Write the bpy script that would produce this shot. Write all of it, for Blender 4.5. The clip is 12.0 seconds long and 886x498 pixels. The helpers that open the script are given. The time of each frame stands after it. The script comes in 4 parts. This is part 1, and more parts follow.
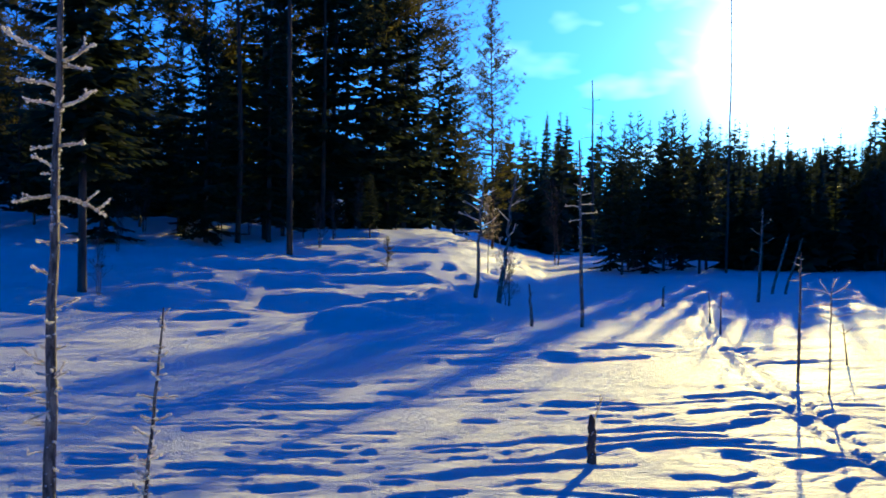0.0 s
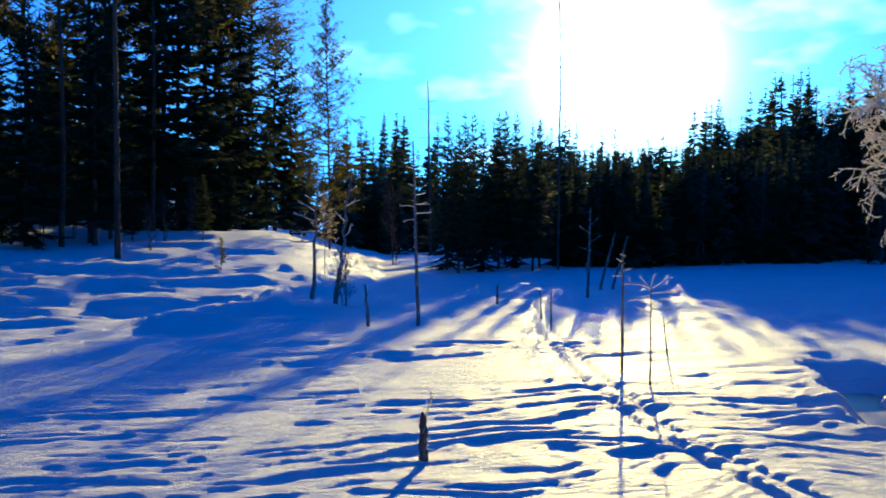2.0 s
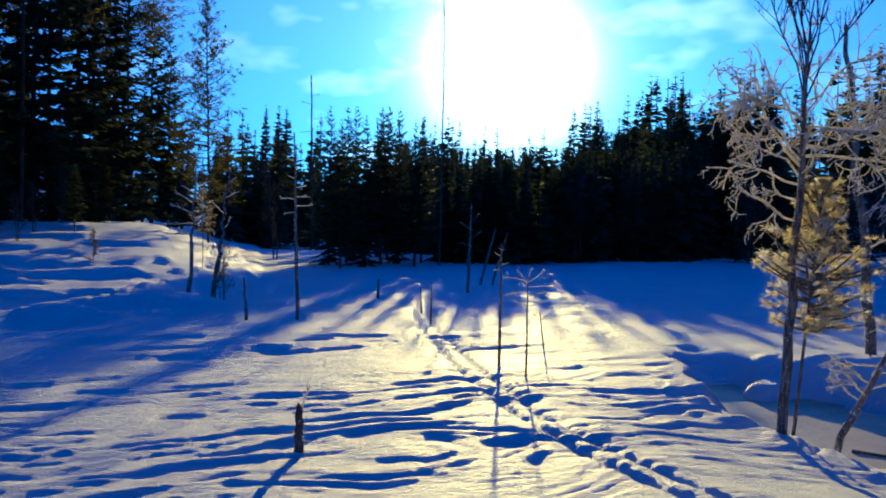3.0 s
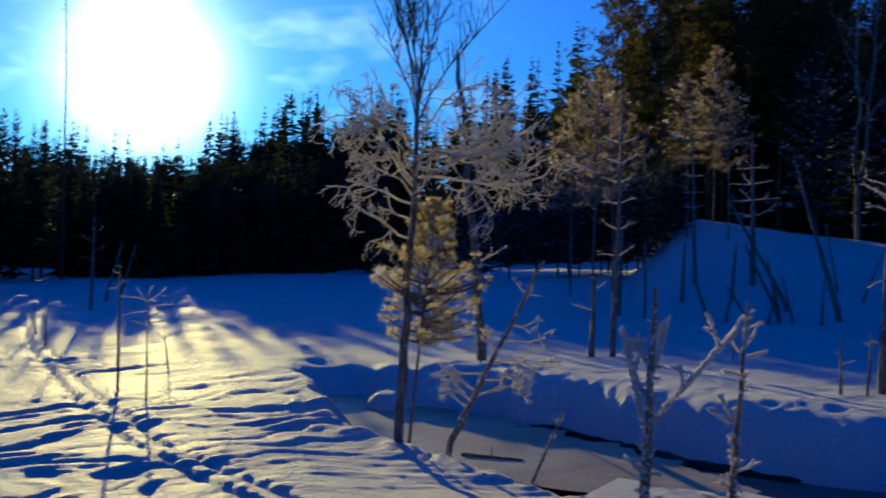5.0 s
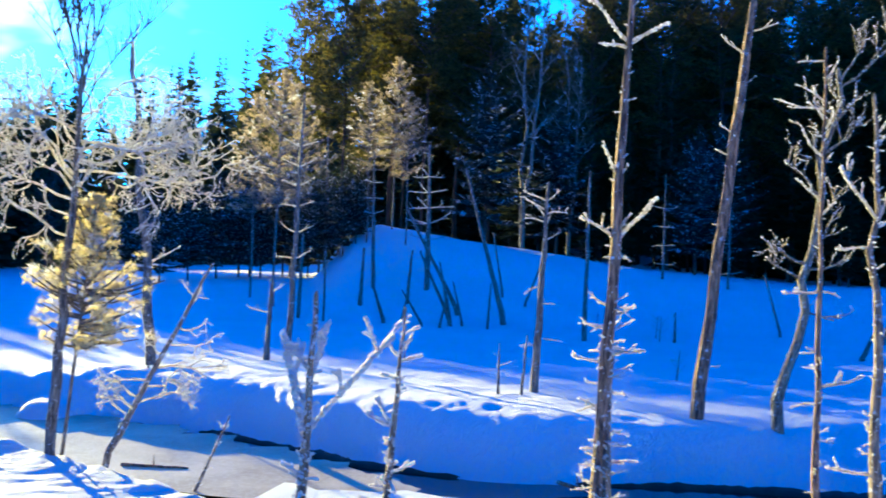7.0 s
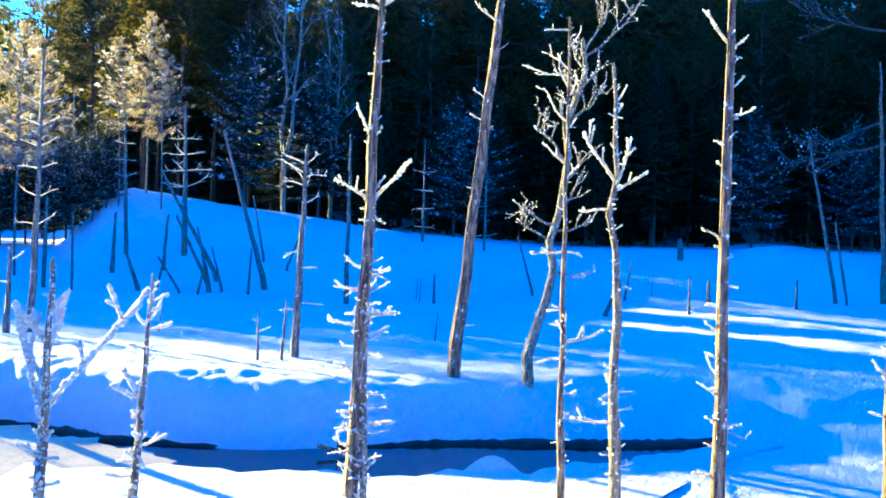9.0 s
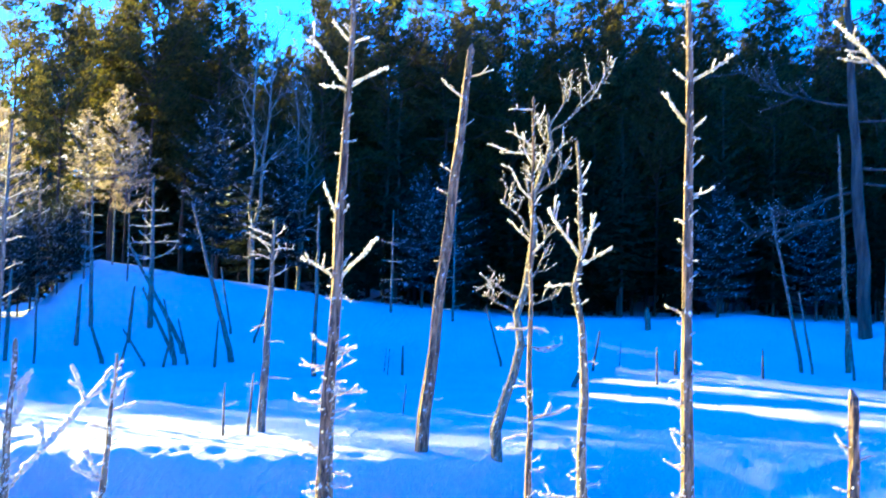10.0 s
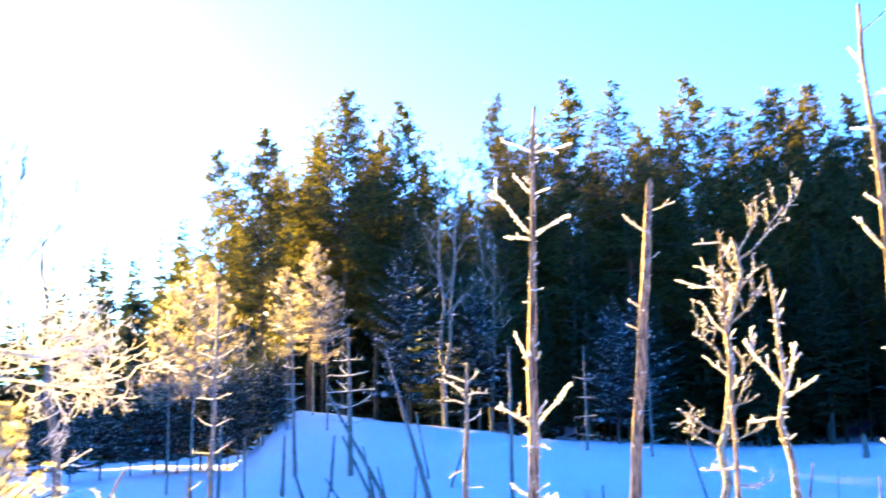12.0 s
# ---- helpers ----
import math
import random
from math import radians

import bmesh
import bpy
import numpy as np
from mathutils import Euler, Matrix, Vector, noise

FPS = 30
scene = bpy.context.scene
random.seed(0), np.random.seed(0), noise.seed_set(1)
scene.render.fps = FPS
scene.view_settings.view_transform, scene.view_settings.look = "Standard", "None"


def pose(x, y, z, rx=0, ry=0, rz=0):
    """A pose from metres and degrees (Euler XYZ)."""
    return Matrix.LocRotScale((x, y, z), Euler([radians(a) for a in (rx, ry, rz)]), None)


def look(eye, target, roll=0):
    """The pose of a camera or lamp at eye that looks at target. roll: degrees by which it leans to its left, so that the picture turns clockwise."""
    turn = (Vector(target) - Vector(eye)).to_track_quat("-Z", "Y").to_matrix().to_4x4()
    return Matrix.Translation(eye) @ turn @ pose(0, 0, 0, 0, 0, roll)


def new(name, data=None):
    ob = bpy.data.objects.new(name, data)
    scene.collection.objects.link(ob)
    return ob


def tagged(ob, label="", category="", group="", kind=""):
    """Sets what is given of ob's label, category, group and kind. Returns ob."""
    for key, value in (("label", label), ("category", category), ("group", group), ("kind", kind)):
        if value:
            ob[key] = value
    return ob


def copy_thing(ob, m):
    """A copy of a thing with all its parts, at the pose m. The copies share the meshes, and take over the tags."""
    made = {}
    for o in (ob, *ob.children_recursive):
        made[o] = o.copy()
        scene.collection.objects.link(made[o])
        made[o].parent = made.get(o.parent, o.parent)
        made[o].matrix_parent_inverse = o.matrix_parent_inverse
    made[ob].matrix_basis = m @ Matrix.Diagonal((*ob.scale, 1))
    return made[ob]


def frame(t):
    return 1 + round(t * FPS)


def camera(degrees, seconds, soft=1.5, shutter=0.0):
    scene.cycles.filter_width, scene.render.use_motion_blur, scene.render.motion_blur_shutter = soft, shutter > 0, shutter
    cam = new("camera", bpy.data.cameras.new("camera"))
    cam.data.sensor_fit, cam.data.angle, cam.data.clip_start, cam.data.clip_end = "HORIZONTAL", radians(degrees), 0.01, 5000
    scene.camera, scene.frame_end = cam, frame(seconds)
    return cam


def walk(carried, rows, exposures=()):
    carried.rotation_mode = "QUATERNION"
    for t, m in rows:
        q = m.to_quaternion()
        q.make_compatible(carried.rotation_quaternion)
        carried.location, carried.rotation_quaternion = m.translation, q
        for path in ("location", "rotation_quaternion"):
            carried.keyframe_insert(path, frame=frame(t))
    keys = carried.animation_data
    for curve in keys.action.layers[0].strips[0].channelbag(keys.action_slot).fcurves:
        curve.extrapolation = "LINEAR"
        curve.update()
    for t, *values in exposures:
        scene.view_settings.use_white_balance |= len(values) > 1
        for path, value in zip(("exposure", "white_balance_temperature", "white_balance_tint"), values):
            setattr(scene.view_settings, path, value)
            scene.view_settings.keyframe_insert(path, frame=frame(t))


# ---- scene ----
cam = camera(47.1, 12.0, soft=1.7, shutter=0.3)
# seconds, yaw, pitch, roll, x, y, z
PATH = [
    (0.0, -0.00, -0.83, -0.92, -0.252, 0.059, 1.619),
    (0.5, 1.79, -0.97, -1.03, -0.245, 0.045, 1.618),
    (1.0, -0.66, -0.96, -0.84, -0.223, 0.042, 1.619),
    (1.5, -5.50, -0.77, -0.29, -0.202, 0.045, 1.622),
    (2.0, -9.04, -0.72, -0.30, -0.186, 0.053, 1.618),
    (2.5, -12.35, -0.93, -0.34, -0.162, 0.068, 1.607),
    (2.7, -13.78, -0.82, -0.62, -0.161, 0.047, 1.578),
    (4.3, -24.92, -1.87, -1.54, -0.088, 0.030, 1.626),
    (4.5, -27.62, -1.27, -1.31, -0.068, 0.026, 1.632),
    (5.0, -35.78, 0.10, -0.89, -0.001, 0.026, 1.640),
    (5.5, -40.79, 0.55, -0.75, 0.019, 0.018, 1.642),
    (6.0, -44.62, 0.74, -1.35, 0.045, 0.018, 1.638),
    (6.5, -48.66, 0.84, -1.94, 0.072, 0.001, 1.643),
    (7.0, -53.36, 0.69, -2.15, 0.129, -0.015, 1.651),
    (7.5, -58.89, 0.35, -2.69, 0.180, -0.023, 1.642),
    (7.7, -60.75, 0.30, -2.58, 0.194, -0.021, 1.641),
    (9.3, -66.80, -1.02, -1.62, 0.219, -0.022, 1.653),
    (9.5, -66.18, -0.91, -1.65, 0.228, -0.020, 1.657),
    (10.0, -68.38, 3.03, -1.43, 0.183, -0.047, 1.693),
    (10.5, -69.73, 5.76, -0.31, 0.167, -0.066, 1.729),
    (11.0, -67.52, 9.79, 0.58, 0.161, -0.071, 1.745),
    (11.5, -64.26, 11.23, 0.86, 0.132, -0.072, 1.759),
    (12.0, -57.55, 10.62, 1.12, 0.096, -0.073, 1.748),
]
# seconds, stops, kelvin, tint
EXPOSURE = [(0.0, 1.12, 6200, -21), (1.0, 1.32, 6200, -21), (1.5, 1.42, 6200, -21), (2.0, 1.25, 6200, -21), (2.5, 0.9, 6100, -20), (4.5, 0.6, 5850, -19), (5.0, 0.2, 5800, -20), (5.5, 1.1, 5700, -22), (6.0, 1.6, 5700, -26), (6.5, 2.05, 5700, -30), (7.0, 2.5, 5700, -32), (7.5, 2.85, 5750, -34), (9.5, 3.35, 5850, -37), (10.0, 3.45, 6200, -33), (10.5, 3.9, 7900, -28), (11.0, 4.05, 9600, -23), (12.0, 4.22, 11300, -17)]
walk(cam, [(t, pose(x, y, z, 90 + p, r, w)) for t, w, p, r, x, y, z in PATH], EXPOSURE)

# ---- world, sun ----
SUN_AZ, SUN_EL = 19.15, 9.4          # clockwise from +y, above the horizon
sun_dir = Vector((math.sin(radians(SUN_AZ)) * math.cos(radians(SUN_EL)), math.cos(radians(SUN_AZ)) * math.cos(radians(SUN_EL)), math.sin(radians(SUN_EL))))


class Nodes:
    """A short way to write node trees."""

    def __init__(self, tree):
        self.tree = tree
        self.tree.nodes.clear()

    def add(self, kind, **inputs):
        node = self.tree.nodes.new(kind)
        for key, value in inputs.items():
            self.put(node, key.replace("_", " "), value)
        return node

    def put(self, node, key, value):
        socket = node.inputs[int(key[1:])] if key[0] == "i" and key[1:].isdigit() else node.inputs[key]
        if isinstance(value, bpy.types.NodeSocket):
            self.tree.links.new(value, socket)
        else:
            socket.default_value = value

    def math(self, op, a, b=0.5, clamp=False):
        node = self.add("ShaderNodeMath", i0=a, i1=b)
        node.operation, node.use_clamp = op, clamp
        return node.outputs[0]

    def vmath(self, op, a, b=(0, 0, 0)):
        node = self.add("ShaderNodeVectorMath", i0=a, i1=b)
        node.operation = op
        return node

    def noise(self, vector, scale, detail=4.0, rough=0.55):
        return self.add("ShaderNodeTexNoise", Vector=vector, Scale=scale, Detail=detail, Roughness=rough).outputs["Fac"]

    def ramp(self, fac, *stops):
        node = self.add("ShaderNodeValToRGB", Fac=fac)
        ramp = node.color_ramp
        while len(ramp.elements) < len(stops):
            ramp.elements.new(0.5)
        for e, (at, colour) in zip(ramp.elements, stops):
            e.position, e.color = at, (*colour, 1.0)
        return node.outputs[0]

    def mix(self, fac, a, b, blend="MIX"):
        node = self.tree.nodes.new("ShaderNodeMix")
        node.data_type, node.blend_type = "RGBA", blend
        for socket, value in ((node.inputs[0], fac), (node.inputs[6], a), (node.inputs[7], b)):
            if isinstance(value, bpy.types.NodeSocket):
                self.tree.links.new(value, socket)
            else:
                socket.default_value = value if socket == node.inputs[0] else (*value, 1.0)
        return node.outputs[2]


world = bpy.data.worlds.new("sky")
scene.world = world
world.use_nodes = True
w = Nodes(world.node_tree)
sky = w.add("ShaderNodeTexSky")
sky.sky_type, sky.sun_disc = "NISHITA", False
sky.sun_elevation, sky.sun_rotation = radians(SUN_EL), radians(SUN_AZ)
sky.air_density, sky.dust_density, sky.ozone_density = 1.0, 0.3, 2.0
ray = w.add("ShaderNodeTexCoord").outputs["Generated"]
# the clear, deep blue of dry frosty air down to the horizon
lift = w.vmath("ADD", w.vmath("MULTIPLY", ray, (1, 1, 0.75)).outputs[0], (0, 0, 0.22))
w.put(sky, "Vector", w.vmath("NORMALIZE", lift.outputs[0]).outputs[0])
rich = w.add("ShaderNodeHueSaturation", Saturation=1.5, Hue=0.505, Value=1.0, Color=sky.outputs[0]).outputs[0]
deep = w.mix(1.0, rich, (0.02, 1.15, 3.1), "MULTIPLY")
toward = w.vmath("DOT_PRODUCT", w.vmath("NORMALIZE", ray).outputs[0], tuple(sun_dir)).outputs["Value"]
near = w.math("MAXIMUM", toward, 0.0)
# bright thin cloud that the sun lights from behind, wide and tight
wide = w.math("MULTIPLY", w.math("ADD", w.math("MULTIPLY", w.math("POWER", near, 40.0), 0.6), w.math("MULTIPLY", w.math("POWER", near, 12.0), 1.2)), 1.0)
tight = w.math("ADD", w.math("MULTIPLY", w.math("POWER", near, 600.0), 60.0), w.math("MULTIPLY", w.math("POWER", near, 130.0), 3.0))
tight = w.math("MINIMUM", tight, 24.0)
puffs = w.math("SUBTRACT", w.noise(w.vmath("MULTIPLY", ray, (1, 1, 2.2)).outputs[0], 8.0, 3.0), 0.55, True)
puffs = w.math("MULTIPLY", w.math("MULTIPLY", puffs, 50.0), w.math("POWER", near, 30.0))
haze = w.math("MULTIPLY", w.math("EXPONENT", w.math("MULTIPLY", w.math("ABSOLUTE", w.add("ShaderNodeSeparateXYZ", Vector=ray).outputs[2]), -3.4)), w.math("MULTIPLY", w.math("POWER", near, 1.0), 1.8))
glow = w.math("ADD", w.math("ADD", wide, tight), puffs)
lit = w.mix(1.0, deep, w.mix(1.0, (1.0, 0.96, 0.9), w.add("ShaderNodeCombineColor", Red=glow, Green=glow, Blue=glow).outputs[0], "MULTIPLY"), "ADD")
lit = w.mix(1.0, lit, w.mix(1.0, (0.86, 0.74, 0.6), w.add("ShaderNodeCombineColor", Red=haze, Green=haze, Blue=haze).outputs[0], "MULTIPLY"), "ADD")
back = w.add("ShaderNodeBackground", Color=lit, Strength=0.06)
w.put(w.add("ShaderNodeOutputWorld"), "Surface", back.outputs[0])

lamp = bpy.data.lights.new("sun", "SUN")
lamp.energy, lamp.angle, lamp.color = 5.0, radians(0.5), (1.0, 0.68, 0.25)
sun = new("sun", lamp)
sun.matrix_world = look(sun_dir * 60, (0, 0, 0))


# ---- materials ----
def surface(name, rough=0.8, metal=0.0):
    """A material's nodes, its object coordinates and its shader."""
    m = bpy.data.materials.new(name)
    m.use_nodes = True
    n = Nodes(m.node_tree)
    s = n.add("ShaderNodeBsdfPrincipled", Roughness=rough, Metallic=metal)
    n.put(n.add("ShaderNodeOutputMaterial"), "Surface", s.outputs[0])
    return m, n, n.add("ShaderNodeTexCoord").outputs["Object"], s


def bump(n, s, height, strength=0.5, distance=0.02):
    n.put(s, "Normal", n.add("ShaderNodeBump", Height=height, Strength=strength, Distance=distance).outputs[0])


def make_snow():
    m, n, at, s = surface("snow", 0.62)
    coarse, fine = n.noise(at, 0.7, 5), n.noise(at, 38.0, 6, 0.75)
    colour = n.ramp(coarse, (0.3, (0.80, 0.81, 0.83)), (0.7, (0.88, 0.88, 0.88)))
    n.put(s, "Base Color", n.mix(n.math("MULTIPLY", n.ramp(fine, (0.3, (1, 1, 1)), (0.5, (0, 0, 0))), 0.25), colour, (0.70, 0.71, 0.73)))
    streak = n.noise(n.vmath("MULTIPLY", at, (1.0, 3.2, 1.0)).outputs[0], 4.5, 5, 0.6)
    h = n.math("ADD", n.math("MULTIPLY", streak, 1.2), n.math("ADD", n.math("MULTIPLY", n.noise(at, 15.0, 6, 0.75), 0.8), n.math("MULTIPLY", fine, 0.5)))
    bump(n, s, h, 1.0, 0.085)
    n.put(s, "Specular IOR Level", 0.055)
    return m


def make_bark(name, dark, light, rime=0.0, scale=14.0, glass=0.0):
    m, n, at, s = surface(name, 0.9)
    long = n.vmath("MULTIPLY", at, (1, 1, 0.16)).outputs[0]
    grain = n.noise(long, scale, 6, 0.65)
    colour = n.ramp(grain, (0.40, dark), (0.64, light))
    if rime:
        patch = n.ramp(n.noise(at, 2.2 * scale ** 0.6, 5, 0.7), (0.62 - 0.3 * rime, (0, 0, 0)), (0.70 - 0.2 * rime, (1, 1, 1)))
        colour = n.mix(patch, colour, (0.80, 0.80, 0.81))
    n.put(s, "Base Color", colour)
    bump(n, s, grain, 0.8, 0.012)
    if glass:
        glow = n.add("ShaderNodeBsdfTranslucent", Color=n.mix(0.5, colour, (0.8, 0.8, 0.8)))
        both = n.add("ShaderNodeMixShader", i0=glass, i1=s.outputs[0], i2=glow.outputs[0])
        n.put([k for k in n.tree.nodes if k.type == "OUTPUT_MATERIAL"][0], "Surface", both.outputs[0])
    return m


def make_leaf(name, dark, light, rime=0.0, clear=0.4):
    m, n, at, s = surface(name, 0.75)
    isle = n.add("ShaderNodeNewGeometry").outputs["Random Per Island"]
    own = n.add("ShaderNodeObjectInfo").outputs["Random"]
    colour = n.ramp(isle, (0.0, dark), (1.0, light))
    colour = n.mix(n.math("MULTIPLY", own, 0.35), colour, dark)
    if rime:
        colour = n.mix(n.math("GREATER_THAN", n.noise(at, 2.5, 3), 0.62 - 0.22 * rime), colour, (0.74, 0.74, 0.75))
    n.put(s, "Base Color", colour)
    n.put(s, "Specular IOR Level", 0.2)
    through_light = n.add("ShaderNodeBsdfTranslucent", Color=colour)
    both = n.add("ShaderNodeMixShader", i0=clear, i1=s.outputs[0], i2=through_light.outputs[0])
    out = [k for k in n.tree.nodes if k.type == "OUTPUT_MATERIAL"][0]
    n.put(out, "Surface", both.outputs[0])
    return m


def make_rime():
    m, n, at, s = surface("rime", 0.55)
    n.put(s, "Base Color", n.ramp(n.noise(at, 40.0, 3), (0.3, (0.70, 0.68, 0.64)), (0.7, (0.88, 0.87, 0.84))))
    glow = n.add("ShaderNodeBsdfTranslucent", Color=(0.88, 0.85, 0.80, 1))
    both = n.add("ShaderNodeMixShader", i0=0.72, i1=s.outputs[0], i2=glow.outputs[0])
    out = [k for k in n.tree.nodes if k.type == "OUTPUT_MATERIAL"][0]
    n.put(out, "Surface", both.outputs[0])
    return m


def make_ice():
    m, n, at, s = surface("snow_dusted_ice", 0.42)
    big, small = n.noise(at, 1.3, 5), n.noise(at, 30.0, 5, 0.7)
    colour = n.ramp(big, (0.35, (0.25, 0.19, 0.115)), (0.6, (0.42, 0.34, 0.22)))
    n.put(s, "Base Color", n.mix(n.math("MULTIPLY", n.ramp(small, (0.45, (0, 0, 0)), (0.7, (1, 1, 1))), 0.5), colour, (0.62, 0.55, 0.42)))
    bump(n, s, small, 0.3, 0.01)
    n.put(s, "Specular IOR Level", 0.15)
    return m


def make_water():
    m, n, at, s = surface("dark_water", 0.08)
    n.put(s, "Base Color", n.ramp(n.noise(at, 2.0, 3), (0.3, (0.010, 0.012, 0.015)), (0.7, (0.025, 0.028, 0.03))))
    bump(n, s, n.noise(at, 5.0, 2), 0.15, 0.01)
    return m


SNOW, RIME, ICE, WATER = make_snow(), make_rime(), make_ice(), make_water()
# peat brown taken down to near black, the bank's undercut shade included
UNDERCUT = make_bark("peat_and_undercut_shade", (0.008, 0.006, 0.005), (0.035, 0.024, 0.016), 0.0, 9.0)
BARK_GREY = make_bark("grey_dead_wood", (0.04, 0.03, 0.022), (0.29, 0.23, 0.17), 0.06, 48.0)
BARK_BROWN = make_bark("red_brown_dead_wood", (0.04, 0.02, 0.012), (0.40, 0.235, 0.13), 0.06, 48.0)
BARK_FROST = make_bark("rimed_bark", (0.07, 0.046, 0.03), (0.36, 0.26, 0.165), 0.16, 48.0)
TWIG_RIMED = make_bark("rime_crusted_twigs", (0.30, 0.24, 0.17), (0.70, 0.62, 0.48), 0.4, 48.0, 0.65)
BARK_LICHEN = make_bark("lichen_crusted_bark", (0.06, 0.045, 0.028), (0.38, 0.30, 0.19), 0.12, 60.0)
BARK_FOREST = make_bark("conifer_bark", (0.035, 0.024, 0.018), (0.13, 0.085, 0.06), 0.0, 7.0)
BARK_PINE = make_bark("orange_pine_bark", (0.03, 0.015, 0.008), (0.13, 0.058, 0.027), 0.0, 7.0)
NEEDLE = make_leaf("spruce_needles", (0.024, 0.034, 0.016), (0.07, 0.08, 0.036))
NEEDLE_PINE = make_leaf("pine_needles", (0.026, 0.034, 0.013), (0.16, 0.125, 0.032), 0.0, 0.58)
NEEDLE_FROST = make_leaf("rimed_pine_needles", (0.46, 0.39, 0.21), (0.82, 0.72, 0.46), 0.1, 0.65)
NEEDLE_BLUE = make_leaf("rimed_spruce_needles", (0.026, 0.036, 0.031), (0.09, 0.105, 0.098), 0.1)
TWIG_FROST = make_leaf("rimed_twigs", (0.20, 0.16, 0.12), (0.55, 0.50, 0.42), 0.5, 0.5)
CANOPY_FROST = make_leaf("rime_white_canopy", (0.20, 0.15, 0.09), (0.52, 0.42, 0.27), 0.06, 0.6)
TWIG_TAN = make_leaf("frost_tipped_twigs", (0.10, 0.075, 0.05), (0.34, 0.27, 0.18), 0.05, 0.5)
TWIG_DARK = make_leaf("bare_twigs", (0.035, 0.028, 0.024), (0.12, 0.10, 0.085), 0.0)


# ---- mesh building ----
class Build:
    """Gathers vertices and faces for one mesh."""

    def __init__(self):
        self.v, self.f = [], []

    def tube(self, points, radii, sides=6, cap=True, flute=None):
        points = [Vector(p) for p in points]
        start, n = len(self.v), len(points)
        side = Vector((1, 0, 0))
        for i, p in enumerate(points):
            along = points[min(i + 1, n - 1)] - points[max(i - 1, 0)]
            along = along.normalized() if along.length > 1e-9 else Vector((0, 0, 1))
            side = side - along * side.dot(along)
            if side.length < 1e-4:
                side = along.orthogonal()
            side.normalize()
            other = along.cross(side)
            for k in range(sides):
                a = 2 * math.pi * k / sides
                self.v.append(p + (side * math.cos(a) + other * math.sin(a)) * radii[i] * (flute[(k + i // 3) % sides] if flute else 1.0))
        for i in range(n - 1):
            for k in range(sides):
                a, b = start + i * sides + k, start + i * sides + (k + 1) % sides
                self.f.append((a, b, b + sides, a + sides))
        if cap:
            self.f.append(tuple(start + (n - 1) * sides + k for k in range(sides)))
        return self

    def blade(self, p, along, wide):
        """A thin leaf: a kite folded along its spine."""
        i = len(self.v)
        p, along, wide = Vector(p), Vector(along), Vector(wide)
        self.v += [p, p + along * 0.45 + wide, p + along, p + along * 0.45 - wide]
        self.f += [(i, i + 1, i + 2), (i, i + 2, i + 3)]

    def crystal(self, p, r, rnd):
        """A lump of rime: an uneven eight-sided grain."""
        i = len(self.v)
        for d in ((1, 0, 0), (0, 1, 0), (-1, 0, 0), (0, -1, 0), (0, 0, 1), (0, 0, -1)):
            self.v.append(Vector(p) + Vector(d) * r * rnd.uniform(0.5, 1.3))
        for k in range(4):
            self.f += [(i + k, i + (k + 1) % 4, i + 4), (i + (k + 1) % 4, i + k, i + 5)]

    def mesh(self, name, material, smooth=False):
        me = bpy.data.meshes.new(name)
        me.from_pydata([tuple(v) for v in self.v], [], self.f)
        me.materials.append(material)
        if smooth:
            me.shade_smooth()
        me.update()
        return me


def part(name, shape, material, parent, label="", smooth=False):
    ob = new(name, shape.mesh(name, material, smooth))
    ob.parent = parent
    return tagged(ob, label)


def thing(name, label, category, group="", at=None, kind=""):
    ob = new(name)
    ob.empty_display_size = 0.2
    if at is not None:
        ob.matrix_world = at
    return tagged(ob, label, category, group, kind)


# ---- the ground ----
def lattice(ix, iy, seed):
    h = (ix.astype(np.int64) * 374761393 + iy.astype(np.int64) * 668265263 + seed * 974634777) & 0x7FFFFFFF
    h = ((h ^ (h >> 13)) * 1274126177) & 0x7FFFFFFF
    return ((h ^ (h >> 16)) & 0xFFFF) / 65535.0


def value_noise(x, y, seed):
    x, y = np.asarray(x, float), np.asarray(y, float)
    ix, iy = np.floor(x), np.floor(y)
    fx, fy = x - ix, y - iy
    fx, fy = fx * fx * (3 - 2 * fx), fy * fy * (3 - 2 * fy)
    a, b = lattice(ix, iy, seed), lattice(ix + 1, iy, seed)
    c, d = lattice(ix, iy + 1, seed), lattice(ix + 1, iy + 1, seed)
    return (a * (1 - fx) + b * fx) * (1 - fy) + (c * (1 - fx) + d * fx) * fy - 0.5


def fbm(x, y, seed, octaves=3):
    total, size = 0.0, 1.0
    for o in range(octaves):
        total = total + size * value_noise(np.asarray(x) * 2 ** o, np.asarray(y) * 2 ** o, seed + o)
        size *= 0.5
    return total


def crest(x, y, seed):
    """Sharp-crested drifts between 0 and 1."""
    return (1 - 2 * np.abs(value_noise(x, y, seed))) ** 1.7


def smooth(e0, e1, v):
    t = np.clip((v - e0) / (e1 - e0), 0, 1)
    return t * t * (3 - 2 * t)


def bump_at(x, y, cx, cy, rx, ry, turn=0.0):
    c, s = math.cos(radians(turn)), math.sin(radians(turn))
    u, v = (x - cx) * c + (y - cy) * s, -(x - cx) * s + (y - cy) * c
    return np.exp(-(u / rx) ** 2 - (v / ry) ** 2)


